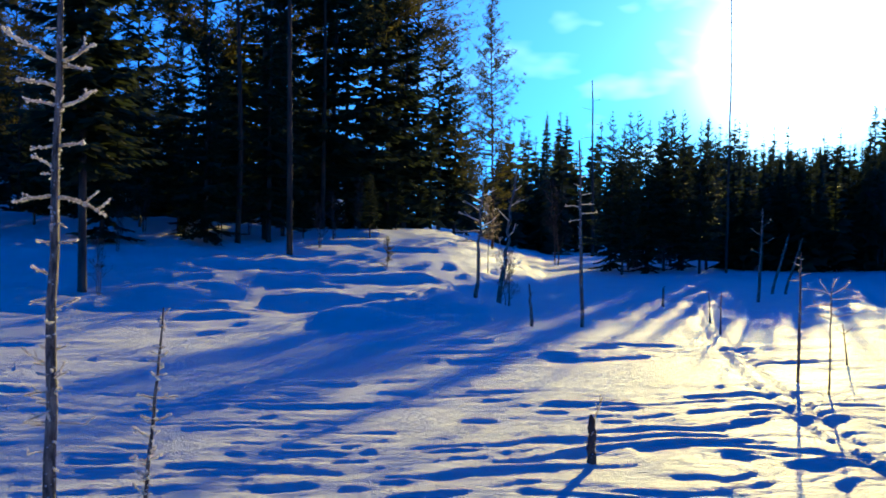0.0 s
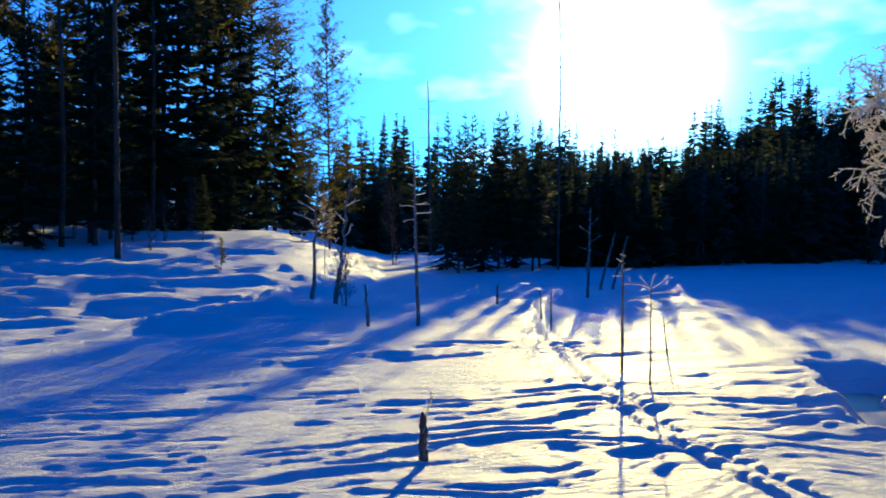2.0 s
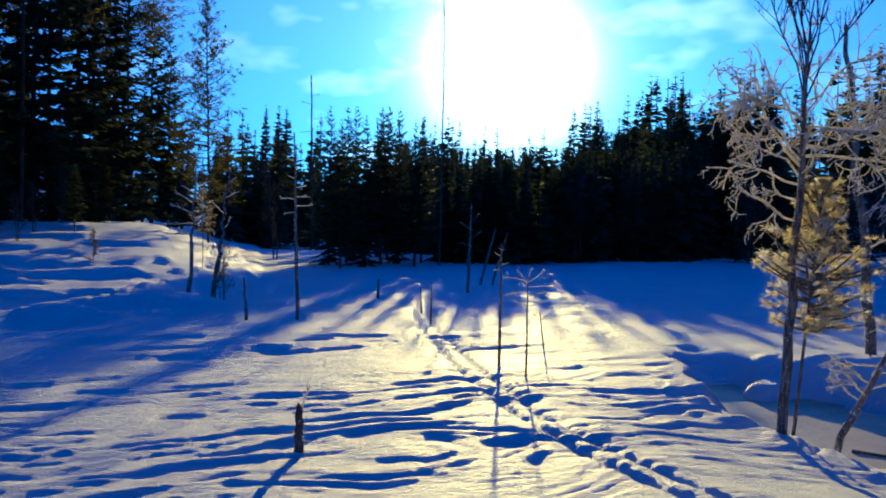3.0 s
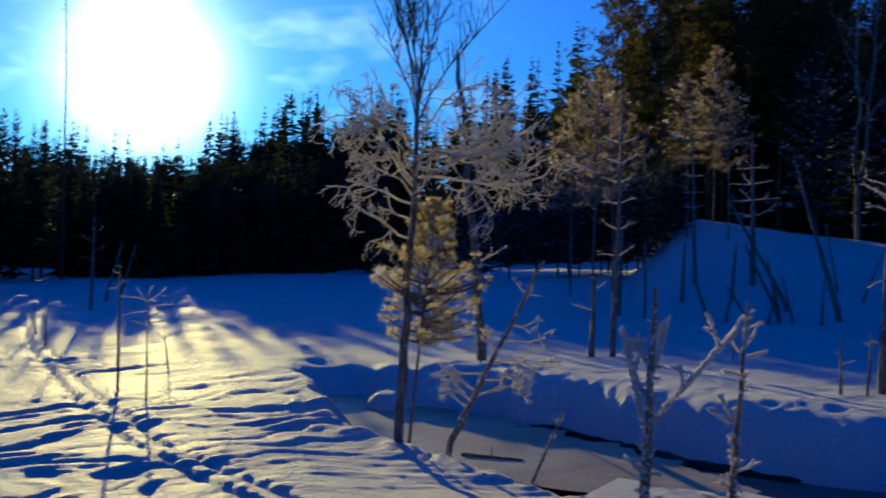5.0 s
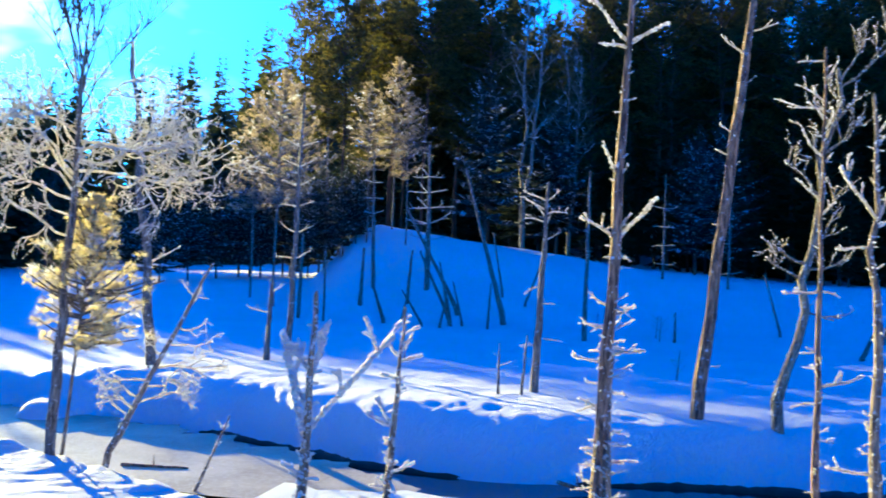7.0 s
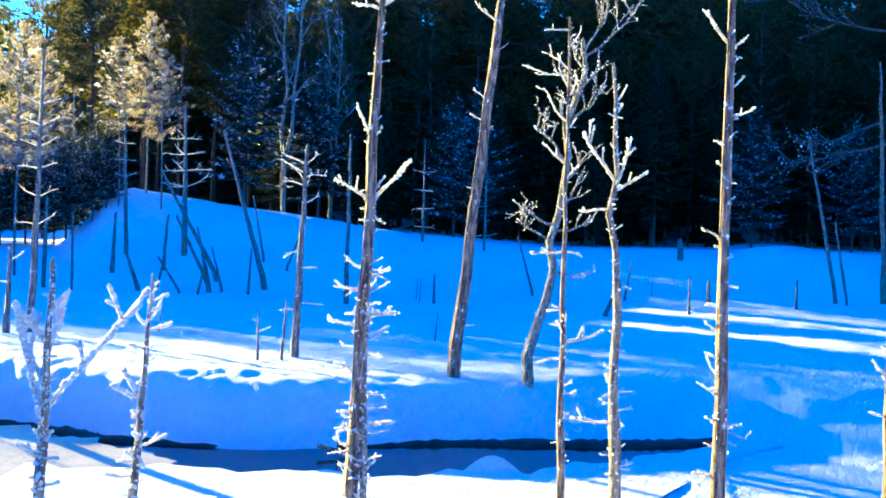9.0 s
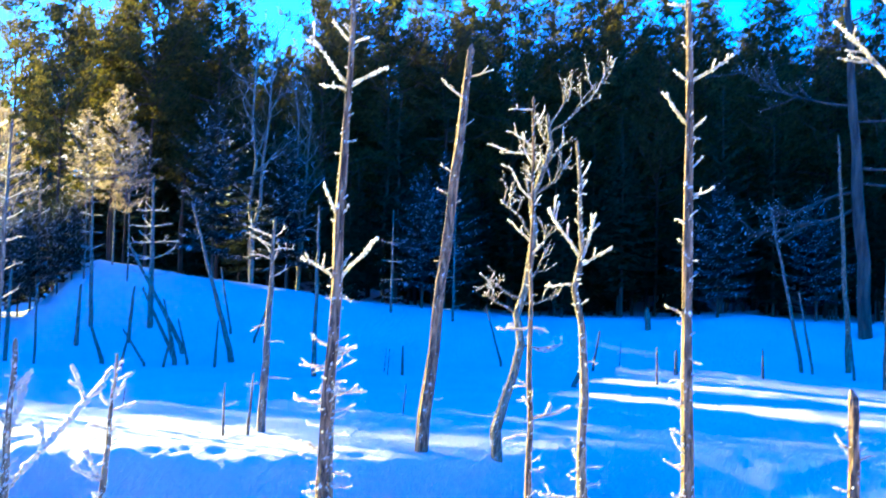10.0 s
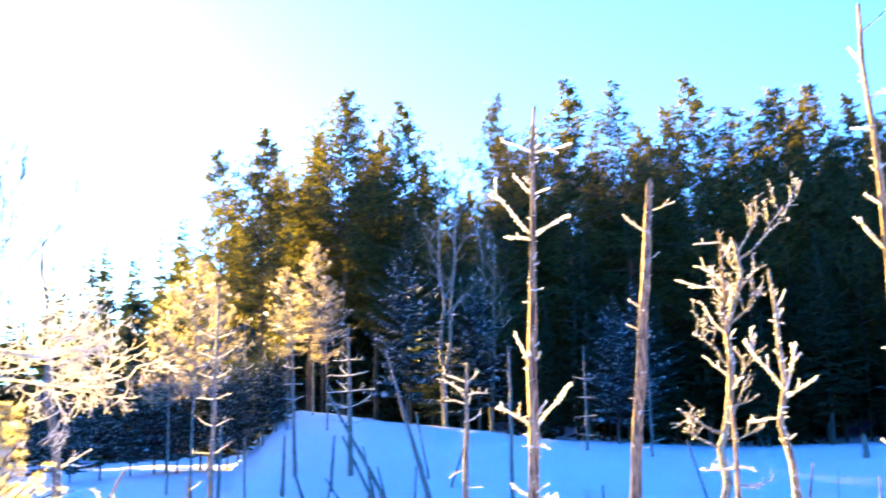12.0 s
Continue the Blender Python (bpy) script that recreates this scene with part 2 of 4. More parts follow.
# the creek's middle line and half width
CREEK = [(6.7, 12.0, 0.1), (6.5, 11.3, 0.28), (6.4, 10.5, 0.55), (6.5, 9.5, 0.9), (6.45, 8.5, 1.12), (6.55, 7.5, 1.0), (6.65, 6.3, 0.75), (7.2, 5.05, 0.6), (7.75, 3.85, 0.8), (8.45, 2.9, 0.78), (9.15, 2.15, 0.45), (9.75, 1.6, 0.22), (10.6, 0.9, 0.1)]
# the double track that crosses the near snow
TRACK = [(7.2, 28.0), (5.4, 21.6), (4.3, 17.4), (3.75, 14.6), (3.4, 12.3), (3.1, 10.4), (2.92, 9.0), (2.82, 8.0), (2.78, 7.0), (2.82, 6.1), (2.92, 5.2), (3.2, 3.8), (3.7, 1.5)]


# the steep-sided knoll and the low rise under the forest: azimuth, height
FAR_SHORE = ((35.0, 38.5, 41.0, 46.2, 47.6, 48.8, 50.4, 52.0, 54.0, 57.0, 60.0, 65.0, 73.0, 82.0, 84.8, 87.5, 92.0, 120.0), (0.25, 0.7, 0.88, 1.05, 1.6, 2.35, 2.68, 2.55, 2.35, 2.15, 1.95, 1.6, 1.3, 1.4, 1.6, 1.45, 1.4, 1.5))


# an older trail below the wooded rise
TRAIL = [(-6.5, 8.5), (-3.9, 12.2), (-2.95, 14.6), (-2.35, 16.6), (-1.75, 18.5), (-0.65, 20.9), (0.6, 23.8)]


def along_line(x, y, line):
    """Distance to a line, which side of it, and how far along."""
    best = np.full(np.shape(x), 1e9)
    side = np.zeros(np.shape(x))
    where = np.zeros(np.shape(x))
    for i in range(len(line) - 1):
        (ax, ay), (bx, by) = line[i][:2], line[i + 1][:2]
        dx, dy = bx - ax, by - ay
        t = np.clip(((x - ax) * dx + (y - ay) * dy) / (dx * dx + dy * dy), 0, 1)
        px, py = x - ax - t * dx, y - ay - t * dy
        d = np.hypot(px, py)
        closer = d < best
        best = np.where(closer, d, best)
        side = np.where(closer, np.sign(dx * py - dy * px), side)
        where = np.where(closer, i + t, where)
    return best, side, where


def ground(x, y, fine=True):
    x, y = np.asarray(x, float), np.asarray(y, float)
    d = np.hypot(x, y)
    az = np.degrees(np.arctan2(x, y))
    z = 0.06 + 0.05 * smooth(4, 7, d) + np.clip(d - 20, 0, 120) * 0.011 + 0.08 * fbm(x / 6, y / 6, 3, 3)
    # the wooded rise on one side, with hummocks on its flank
    rise = np.clip((d + 1.0 * fbm(x / 5, y / 5, 11) - 18.5) / 15.5, 0, 1) * smooth(7, -2, az) * smooth(-140, -100, az)
    tall = rise * (1.5 + 0.3 * smooth(-8, -18, az))
    # low terraces of drifted snow on the rise
    step = 0.24
    layer = (tall + 0.30 * fbm(x / 2.3, y / 1.5, 15, 3) * smooth(0.02, 0.3, tall)) / step
    terrace = step * (np.floor(layer) + smooth(0.5, 1.0, layer - np.floor(layer)))
    z += np.where(tall > 0.01, 0.5 * tall + 0.5 * terrace, 0.0) * smooth(0.0, 0.2, tall)
    lump = smooth(15.5, 19, d) * (1 - smooth(24, 32, d)) * smooth(5, -1, az) * smooth(-60, -40, az)
    z += lump * 0.10 * fbm(x / 1.3 + y / 4, y / 0.42, 24, 4)
    z += lump * 0.13 * (np.abs(value_noise(x / 2.6, y / 1.5, 21)) + 0.9 * np.abs(value_noise(x / 1.2 + y / 3, y / 0.7, 22)) + 0.35 * value_noise(x / 0.6, y / 0.35, 23))
    z += 0.26 * bump_at(x, y, -1.55, 16.9, 0.75, 0.4, 10) + 0.25 * bump_at(x, y, 0.0, 19.6, 1.2, 0.6) + 0.12 * bump_at(x, y, -3.7, 17.6, 1.0, 0.5)
    # the knoll and the wooded slope across the creek
    az_soft = az + 1.6 * fbm(x / 2.2, y / 2.2, 131, 3)
    top = np.interp(az_soft, *FAR_SHORE)
    z += (top - 0.25) * smooth(24.0, 29.5, d + 0.8 * fbm(x / 3, y / 3, 133, 2)) * smooth(180, 140, az)
    # the land goes on rising behind the trees
    z += 3.0 * smooth(44, 62, d) * (smooth(-1, -7, az) * smooth(-140, -100, az) + smooth(50, 56, az) * smooth(180, 140, az))
    # the bog rises a little towards its far woods
    z += 0.4 * smooth(31, 52, d) * smooth(19, 29, az) * (1 - smooth(36, 40, az))
    # soft drifts on the flat across the creek
    z += 0.30 * bump_at(x, y, 24.6, 3.0, 3.6, 1.6, 60) + 0.14 * bump_at(x, y, 15.9, 2.3, 2.6, 0.7, 65) + 0.12 * bump_at(x, y, 21.4, 13.6, 5.0, 0.8, 100)
    beyond = smooth(9, 12, d) * smooth(40, 50, az) * smooth(180, 140, az) * (1 - smooth(27, 34, d))
    z += beyond * (0.05 * fbm(x / 2.6, y / 2.0, 111, 3) + 0.035 * np.abs(value_noise(x / 0.9, y / 0.6, 115)) + 0.03 * value_noise(x / 0.4, y / 0.3, 117))
    # wind ripples and small drifts
    if fine:
        near = (1 - smooth(25, 60, d)) * (1 - 0.35 * smooth(10, 18, d))
        u = x * 0.97 + y * 0.24 + 0.5 * fbm(x / 2, y / 2, 55)
        v = -x * 0.24 + y * 0.97 + 0.5 * fbm(x / 1.5, y / 1.5, 57)
        calm = 0.25 + 0.75 * smooth(9.5, 6, x - 0.15 * y)
        patchy = 0.45 + 1.2 * np.clip(fbm(x / 3.1, y / 2.3, 61, 2) + 0.42, 0, 1)
        v = v + 0.22 * fbm(x / 0.9, y / 0.9, 58, 2)
        far = smooth(7, 18, d)
        streaks = 0.036 * fbm(u / 1.7, v / 0.15, 34, 4) + 0.018 * fbm(u / 0.36, v / 0.14, 44, 3) + 0.022 * value_noise(u / 2.5, v / 0.5, 45)
        streaks = streaks + far * (0.1 * fbm(u / 2.2, v / 0.42, 37, 3) + 0.03 * crest(u / 2.6, v / 0.75, 38))
        ripple = streaks + 0.008 * crest(u / 2.2, v / 0.33, 31)
        z += near * calm * (patchy * ripple + 0.03 * fbm(u / 2.6, v / 1.1, 43, 2))
        z += near * (1 - smooth(7, 11, d)) * 0.004 * fbm(x / 0.12, y / 0.09, 71, 2)
        dt, _, _ = along_line(x, y, TRACK)
        two = np.abs(dt - 0.11)
        z -= (0.042 * np.exp(-(two / 0.042) ** 2) - 0.012 * np.exp(-((dt - 0.34) / 0.1) ** 2)) * (0.85 + 0.4 * value_noise(x / 0.3, y / 0.3, 81))
        dl, _, _ = along_line(x, y, TRAIL)
        z += 0.07 * np.exp(-(dl / 0.55) ** 2) - 0.05 * np.exp(-((dl - 0.12) / 0.05) ** 2)
        pit = smooth(0.26, 0.40, value_noise(x / 0.62 + 0.3 * y, y / 0.33, 91)) * bump_at(x, y, 4.3, 8.6, 1.2, 2.6)
        z -= 0.03 * pit
    # the low wet ground past the end of the pool
    z -= 0.36 * smooth(12.0, 10.2, x) * smooth(5.7, 7.6, x) * smooth(3.0, 1.4, y) * smooth(-6, -3, y)
    # the creek's bed, steep on its far bank
    dc, side, where = along_line(x, y, CREEK)
    where = np.interp(-y, [-c[1] for c in CREEK], range(len(CREEK)))
    half = np.interp(where, range(len(CREEK)), [c[2] for c in CREEK]) + 0.2 * value_noise(x / 0.7, y / 0.7, 101) + 0.08 * value_noise(x / 0.25, y / 0.25, 102)
    edge = np.where(side > 0, 0.62 + 1.1 * smooth(9.0, 11.6, where), 0.6) * (1 + 0.5 * value_noise(x / 1.2, y / 1.2, 103))
    z = z + 0.05 * np.exp(-((dc - half - 1.0) / 0.7) ** 2) * (side > 0) * smooth(0.5, 2.0, where)
    z = z + 0.06 * np.maximum(0, fbm(x / 0.42, y / 0.36, 121, 2)) * np.exp(-((dc - half - 0.9) / 0.55) ** 2) * (side > 0) * smooth(0.5, 2.0, where)
    open_up = smooth(0.0, 2.2, where) * smooth(12.0, 10.4, where)
    z = z - 0.36 * smooth(3.2, 0.2, dc - half) * (side < 0) * smooth(2.5, 6.8, where) * smooth(11.6, 9.0, where)
    edge = edge - 0.2 * (side < 0) * smooth(6.0, 4.5, where)
    t = np.clip((dc - half) / edge, 0, 1)
    tongue, _, along = along_line(x, y, [(6.65, 10.3), (7.1, 10.6), (7.9, 11.2)])
    keep = 1 - 0.62 * smooth(0.5, 0.12, tongue - 0.12 * along + 0.1 * value_noise(x / 0.4, y / 0.4, 107))
    cut = keep * (1 - t) ** np.where(side > 0, 2.3, 1.3) * (0.1 + 0.9 * open_up)
    z = z * (1 - cut) + (-0.50) * cut
    # a snowed-over hummock in the pool
    return z + 0.34 * bump_at(x, y, 8.0, 2.85, 0.34, 0.2, 120)


def height(x, y):
    return float(ground(np.array([x]), np.array([y]))[0])


def make_ground():
    fine = np.arange(-31.0, 98.0, 0.25)
    rest = np.arange(98.0, 329.0, 3.0)
    az = np.radians(np.concatenate([fine, rest]))
    r = [0.003, 0.25, 0.7, 1.2]
    while r[-1] < 3200:
        step = 0.005 if r[-1] < 10 else 0.0075 if r[-1] < 16 else 0.012 if r[-1] < 34 else 0.03 if r[-1] < 120 else 0.25
        r.append(r[-1] * (1 + (step if r[-1] > 2.2 else 0.1)))
    r = np.array(r)
    A, D = np.meshgrid(az, r)
    X, Y = D * np.sin(A), D * np.cos(A)
    Z = ground(X, Y)
    n, k = len(r), len(az)
    verts = np.column_stack([X.ravel(), Y.ravel(), Z.ravel()])
    i = np.arange(n - 1)[:, None] * k + np.arange(k)[None, :]
    j = np.arange(n - 1)[:, None] * k + (np.arange(k)[None, :] + 1) % k
    quads = np.stack([i, j, j + k, i + k], -1).reshape(-1, 4)
    me = bpy.data.meshes.new("ground")
    me.vertices.add(len(verts))
    me.vertices.foreach_set("co", verts.ravel())
    me.loops.add(quads.size)
    me.loops.foreach_set("vertex_index", quads.ravel())
    me.polygons.add(len(quads))
    me.polygons.foreach_set("loop_start", np.arange(0, quads.size, 4))
    me.update(calc_edges=True)
    me.materials.append(SNOW)
    me.shade_smooth()
    return tagged(new("ground", me), "wind-rippled snow over bog and forest floor", "snow", kind="structure")


make_ground()


def strip(line, z, lo, hi, step, seed, fall=0.0):
    """A sheet along the creek, from offset lo to hi of the half width, that drops by fall to its end."""
    b = Build()
    pts = []
    for i in range(len(line) - 1):
        for t in np.linspace(0, 1, 8, endpoint=False):
            pts.append([line[i][k] * (1 - t) + line[i + 1][k] * t for k in range(3)])
    pts = np.array(pts)
    for _ in range(4):
        pts[1:-1] = (pts[:-2] + 2 * pts[1:-1] + pts[2:]) / 4
    for i, p in enumerate(pts):
        d = pts[min(i + 1, len(pts) - 1)] - pts[max(i - 1, 0)]
        side = Vector((-d[1], d[0], 0)).normalized()
        o = np.linspace(lo, hi, step)
        o[-1] += 0.12 * math.sin(i * 0.9 + seed) + 0.08 * math.sin(i * 2.3)
        for k, s in enumerate(o):
            b.v.append(Vector((p[0], p[1], z - fall * i / len(pts))) + side * (s * p[2]))
    for i in range(len(pts) - 1):
        for k in range(step - 1):
            a = i * step + k
            b.f.append((a, a + step, a + step + 1, a + 1))
    return b


water = tagged(new("creek_water", strip(CREEK, -0.34, -2.2, 2.2, 6, 0).mesh("creek_water", WATER)), "dark open creek water along the far bank", "water", kind="structure")
ice_sheet = strip(CREEK[:6] + [(6.65, 6.4, 0.85), (6.85, 5.7, 0.5), (6.95, 5.2, 0.12)], -0.21, -1.3, 0.78, 6, 1, 0.10)
shelf = strip(CREEK[6:], -0.262, -2.6, -0.66, 6, 2)
tagged(new("creek_shelf", shelf.mesh("creek_shelf", SNOW, True)), "snow-covered shelf of shore ice", "snow", kind="structure")
tagged(new("creek_ice", ice_sheet.mesh("creek_ice", ICE, True)), "grey snow-dusted ice on the bending creek", "ice", kind="structure")


def undercut_bank():
    """Far bank's peat foot under the snow lip, near black as painted undercut shade."""
    b, q = Build(), random.Random(12)
    rim = []
    for i in range(2, len(CREEK) - 1):
        for t in np.linspace(0, 1, 14, endpoint=False):
            (ax, ay, ah), (bx, by, bh) = CREEK[i], CREEK[i + 1]
            n = Vector((-(by - ay), bx - ax, 0)).normalized()
            rim.append(Vector((ax + (bx - ax) * t, ay + (by - ay) * t, 0)) + n * (ah + (bh - ah) * t + 0.05))
    for _ in range(6):
        rim = [rim[0]] + [(rim[k - 1] + rim[k] * 2 + rim[k + 1]) / 4 for k in range(1, len(rim) - 1)] + [rim[-1]]
    for p in rim:
        back = Vector((0.10, 0.05, 0))
        lift = q.uniform(-0.012, 0.012)
        b.v += [p + Vector((q.uniform(-0.02, 0.02), 0, -0.42)), p + Vector((0, 0, -0.325)), p + back * 0.6 + Vector((0, 0, -0.298 + lift)), p + back * 2 + Vector((0, 0, -0.302 + lift))]
    for k in range(len(rim) - 1):
        for j in range(3):
            b.f.append((4 * k + j, 4 * k + 4 + j, 4 * k + 5 + j, 4 * k + 1 + j))
    return tagged(new("creek_bank", b.mesh("creek_bank", UNDERCUT, True)), "peat edge with painted undercut shade below the snowy bank", "bank", kind="structure")


undercut_bank()


# ---- trees of the forest ----
def spruce(name, h, reach, seed, needles, label, low=0.08, whorls=26, droop=-18, blades=46):
    rnd = random.Random(seed)
    top = thing(name, label, "tree")
    bend = [Vector((rnd.uniform(-0.01, 0.01) * h * k / 5, rnd.uniform(-0.01, 0.01) * h * k / 5, h * k / 5)) for k in range(6)]
    bend[0] = Vector((0, 0, -0.4))
    part("trunk", Build().tube(bend, [h * 0.0095 * (1 - k / 5.3) + 0.008 for k in range(6)], 7), BARK_FOREST, top, smooth=True)
    crown = Build()
    for i in range(whorls):
        u = i / (whorls - 1)
        z = h * (low + (0.985 - low) * u ** 0.9)
        length = reach * (1 - u) ** 0.75 * (0.6 + 0.4 * min(1, u * 6)) + 0.03 * h * (1 - u) + 0.05
        turn = rnd.uniform(0, 6.28)
        for k in range(6 if u < 0.8 else 4):
            a = turn + k * 6.28 / (6 if u < 0.8 else 4) + rnd.uniform(-0.35, 0.35)
            ln = length * rnd.uniform(0.55, 1.15)
            el = radians(droop + 55 * u + rnd.uniform(-9, 9))
            out = Vector((math.cos(a), math.sin(a), 0))
            flat = Vector((-math.sin(a), math.cos(a), 0))
            base = Vector((0, 0, z + rnd.uniform(-0.02, 0.02) * h))
            count = max(4, int(blades * (0.4 + 0.6 * (1 - u))))
            for s in range(count):
                q = (s + rnd.random()) / count
                p = base + out * (ln * q * math.cos(el)) + Vector((0, 0, ln * (q * math.sin(el) + 0.16 * q * q)))
                span = ln * 0.24 * (1.15 - q) + 0.11
                swing = rnd.choice((-1, 1)) * rnd.uniform(0.3, 1.1)
                d = (out * math.cos(swing) + flat * math.sin(swing)) * span + Vector((0, 0, -span * rnd.uniform(0.05, 0.6)))
                crown.blade(p, d, Vector((-d.y, d.x, rnd.uniform(-0.6, 0.6) * span)).normalized() * span * rnd.uniform(0.16, 0.33))
    part("crown", crown, needles, top)
    return top


def pine(name, h, reach, seed, needles, label, low=0.45, limbs=56, tuft=7, size=0.34, bark=None):
    rnd = random.Random(seed)
    top = thing(name, label, "tree")
    lean = Vector((rnd.uniform(-0.03, 0.03), rnd.uniform(-0.03, 0.03), 0)) * h
    spine = [lean * (k / 6) ** 2 + Vector((rnd.uniform(-0.006, 0.006) * h, rnd.uniform(-0.006, 0.006) * h, h * k / 6)) for k in range(7)]
    spine[0] = Vector((0, 0, -0.4))
    part("trunk", Build().tube(spine, [h * 0.0052 * (1 - k / 6.4) + 0.006 for k in range(7)], 7), bark or BARK_PINE, top, smooth=True)
    wood, crown = Build(), Build()
    for i in range(limbs):
        u = low + (0.99 - low) * (i + rnd.random()) / limbs
        k = min(5, int(u * 6))
        base = spine[k].lerp(spine[k + 1], u * 6 - k)
        w = (u - low) / (1 - low)
        ln = reach * min(1.0, 0.55 + 1.6 * w) * (1.0 - w) ** (0.8 if size > 0.2 else 0.62) * rnd.uniform(0.55, 1.2) + 0.02 * reach
        a = rnd.uniform(0, 6.28)
        el = radians(rnd.uniform(-8, 22) + 38 * w)
        out = Vector((math.cos(a) * math.cos(el), math.sin(a) * math.cos(el), math.sin(el)))
        tip = base + out * ln + Vector((0, 0, 0.12 * ln))
        mid = base.lerp(tip, 0.5) - Vector((0, 0, 0.08 * ln))
        wood.tube([base, mid, tip], [0.011 * ln + 0.012, 0.008 * ln + 0.007, 0.005], 3, False)
        for c in range(2 + int(ln * 11) if size > 0.2 else 4 + int(ln * 2.6)):
            q = rnd.uniform(0.35, 1.0)
            p = base.lerp(tip, q) + Vector((rnd.uniform(-1, 1), rnd.uniform(-1, 1), rnd.uniform(-0.4, 0.6))) * ((0.36 if size > 0.2 else 0.27) * ln * q + 0.1 * size)
            for s in range(tuft):
                d = Vector((rnd.gauss(0, 1), rnd.gauss(0, 1), rnd.gauss(0.35, 0.8))).normalized() * size * rnd.uniform(0.6, 1.2) * (1 - 0.35 * w)
                crown.blade(p, d, d.orthogonal().normalized() * size * rnd.uniform(0.05, 0.11) * (1 if size > 0.2 else 0.5))
    tagged(part("limb_wood", wood, bark or BARK_FOREST, top), kind="stuff")
    part("crown", crown, needles, top)
    return top


def twiggy(name, h, reach, seed, label, category="tree", stems=1, low=0.3, depth=4, wood=None, twig=None, r0=0.02, fine=0.012, up=0.55, curl=0.35):
    """A leafless tree or shrub: limbs that branch again and again down to twigs."""
    rnd = random.Random(seed)
    top = thing(name, label, category)
    limbs, twigs = Build(), Build()

    def grow(p, d, length, r, level):
        pts, n = [p], 4
        for _ in range(n):
            d = (d + Vector((rnd.gauss(0, 1), rnd.gauss(0, 1), rnd.gauss(0, 1))) * curl * 0.45 + Vector((0, 0, 0.10 * up))).normalized()
            p = p + d * (length / n)
            pts.append(p)
        if level <= 1:
            limbs.tube(pts, [r * (1 - 0.13 * k) for k in range(5)], 6 - level, False)
        else:
            twigs.tube(pts, [max(r * (1 - 0.15 * k), fine * 0.35) for k in range(5)], 3, False)
        if level < depth:
            for c in range(3 if level else 4):
                q = rnd.uniform(0.35, 1.0)
                k = min(3, int(q * 4))
                at = pts[k].lerp(pts[k + 1], q * 4 - k)
                side = Vector((rnd.gauss(0, 1), rnd.gauss(0, 1), rnd.gauss(0.25 * up, 0.6))).normalized()
                grow(at, (d * 0.55 + side * 0.8).normalized(), length * rnd.uniform(0.45, 0.72), max(r * 0.5, fine * 0.5), level + 1)

    for s in range(stems):
        lean = Vector((rnd.gauss(0, 0.06), rnd.gauss(0, 0.06), 1)).normalized()
        foot = Vector((rnd.uniform(-0.1, 0.1), rnd.uniform(-0.1, 0.1), 0)) * (stems > 1)
        pts = [foot + lean * (h * k / 6) + Vector((rnd.gauss(0, 0.01), rnd.gauss(0, 0.01), 0)) * h for k in range(7)]
        pts[0] = foot - Vector((0, 0, 0.3))
        part("stem", Build().tube(pts, [r0 * (1 - 0.13 * k) for k in range(7)], 6), wood or BARK_FROST, top, smooth=True)
        for i in range(9):
            u = low + (0.97 - low) * i / 8
            k = min(5, int(u * 6))
            a = rnd.uniform(0, 6.28)
            d = Vector((math.cos(a), math.sin(a), up + 0.5 * u)).normalized()
            grow(pts[k].lerp(pts[k + 1], u * 6 - k), d, reach * rnd.uniform(0.6, 1.1) * (1.15 - 0.6 * u), r0 * 0.45, 1)
    tagged(part("limb_wood", limbs, wood or BARK_FROST, top), kind="stuff")
    tagged(part("twig_growth", twigs, twig or TWIG_FROST, top), kind="stuff")
    return top


def at(az, d, turn=0.0, scale=1.0, tall=1.0, sink=0.0):
    x, y = d * math.sin(radians(az)), d * math.cos(radians(az))
    return Matrix.Translation((x, y, height(x, y) - sink)) @ pose(0, 0, 0, 0, 0, turn) @ Matrix.Diagonal((scale, scale, scale * tall, 1))


rnd = random.Random(7)
standing = set()
spruces = [spruce("spruce_tree", 14, 2.7, 100 + i, NEEDLE, "tall dark green spruce at the forest edge", low=(0.05, 0.12, 0.2, 0.1)[i], whorls=(30, 26, 28, 24)[i], droop=(-22, -14, -26, -18)[i]) for i in range(4)]
pines = [pine("pine_tree", 15, 3.3, 200 + i, NEEDLE_PINE, "tall pine with an orange trunk and open crown", low=(0.3, 0.42, 0.2, 0.36)[i], limbs=96, tuft=8, size=0.32) for i in range(4)]


def plant(models, spots, group):
    """Copies of the models at (azimuth, distance, height in metres)."""
    for az, d, tall in spots:
        m = rnd.choice(models)
        full = 15 if "pine" in m.name else 14
        where = at(az, d, rnd.uniform(0, 360), tall / full, 1.0)
        if m in standing:
            m = copy_thing(m, where @ Matrix.Diagonal([1 / s for s in m.scale] + [1]))
        else:
            m.matrix_world = where
            standing.add(m)
        tagged(m, group=group)


def near_any(az, d, spots, gap):
    return any(math.hypot(d * math.sin(radians(az)) - e * math.sin(radians(b)), d * math.cos(radians(az)) - e * math.cos(radians(b))) < gap for b, e, _ in spots)


def scatter(count, az0, az1, d0, d1, h0, h1, gap):
    spots = []
    for _ in range(count * 12):
        az, d = rnd.uniform(az0, az1), rnd.uniform(d0, d1)
        if not near_any(az, d, spots, gap):
            spots.append((az, d, rnd.uniform(h0, h1)))
        if len(spots) == count:
            break
    return spots


def across(az, d):
    """How far a place lies to the right of the line from the origin towards the sun."""
    return d * math.sin(radians(az - SUN_AZ))


def clear_of(spots, *gaps):
    return [p for p in spots if not any(a < across(p[0], p[1]) < b for a, b in gaps)]


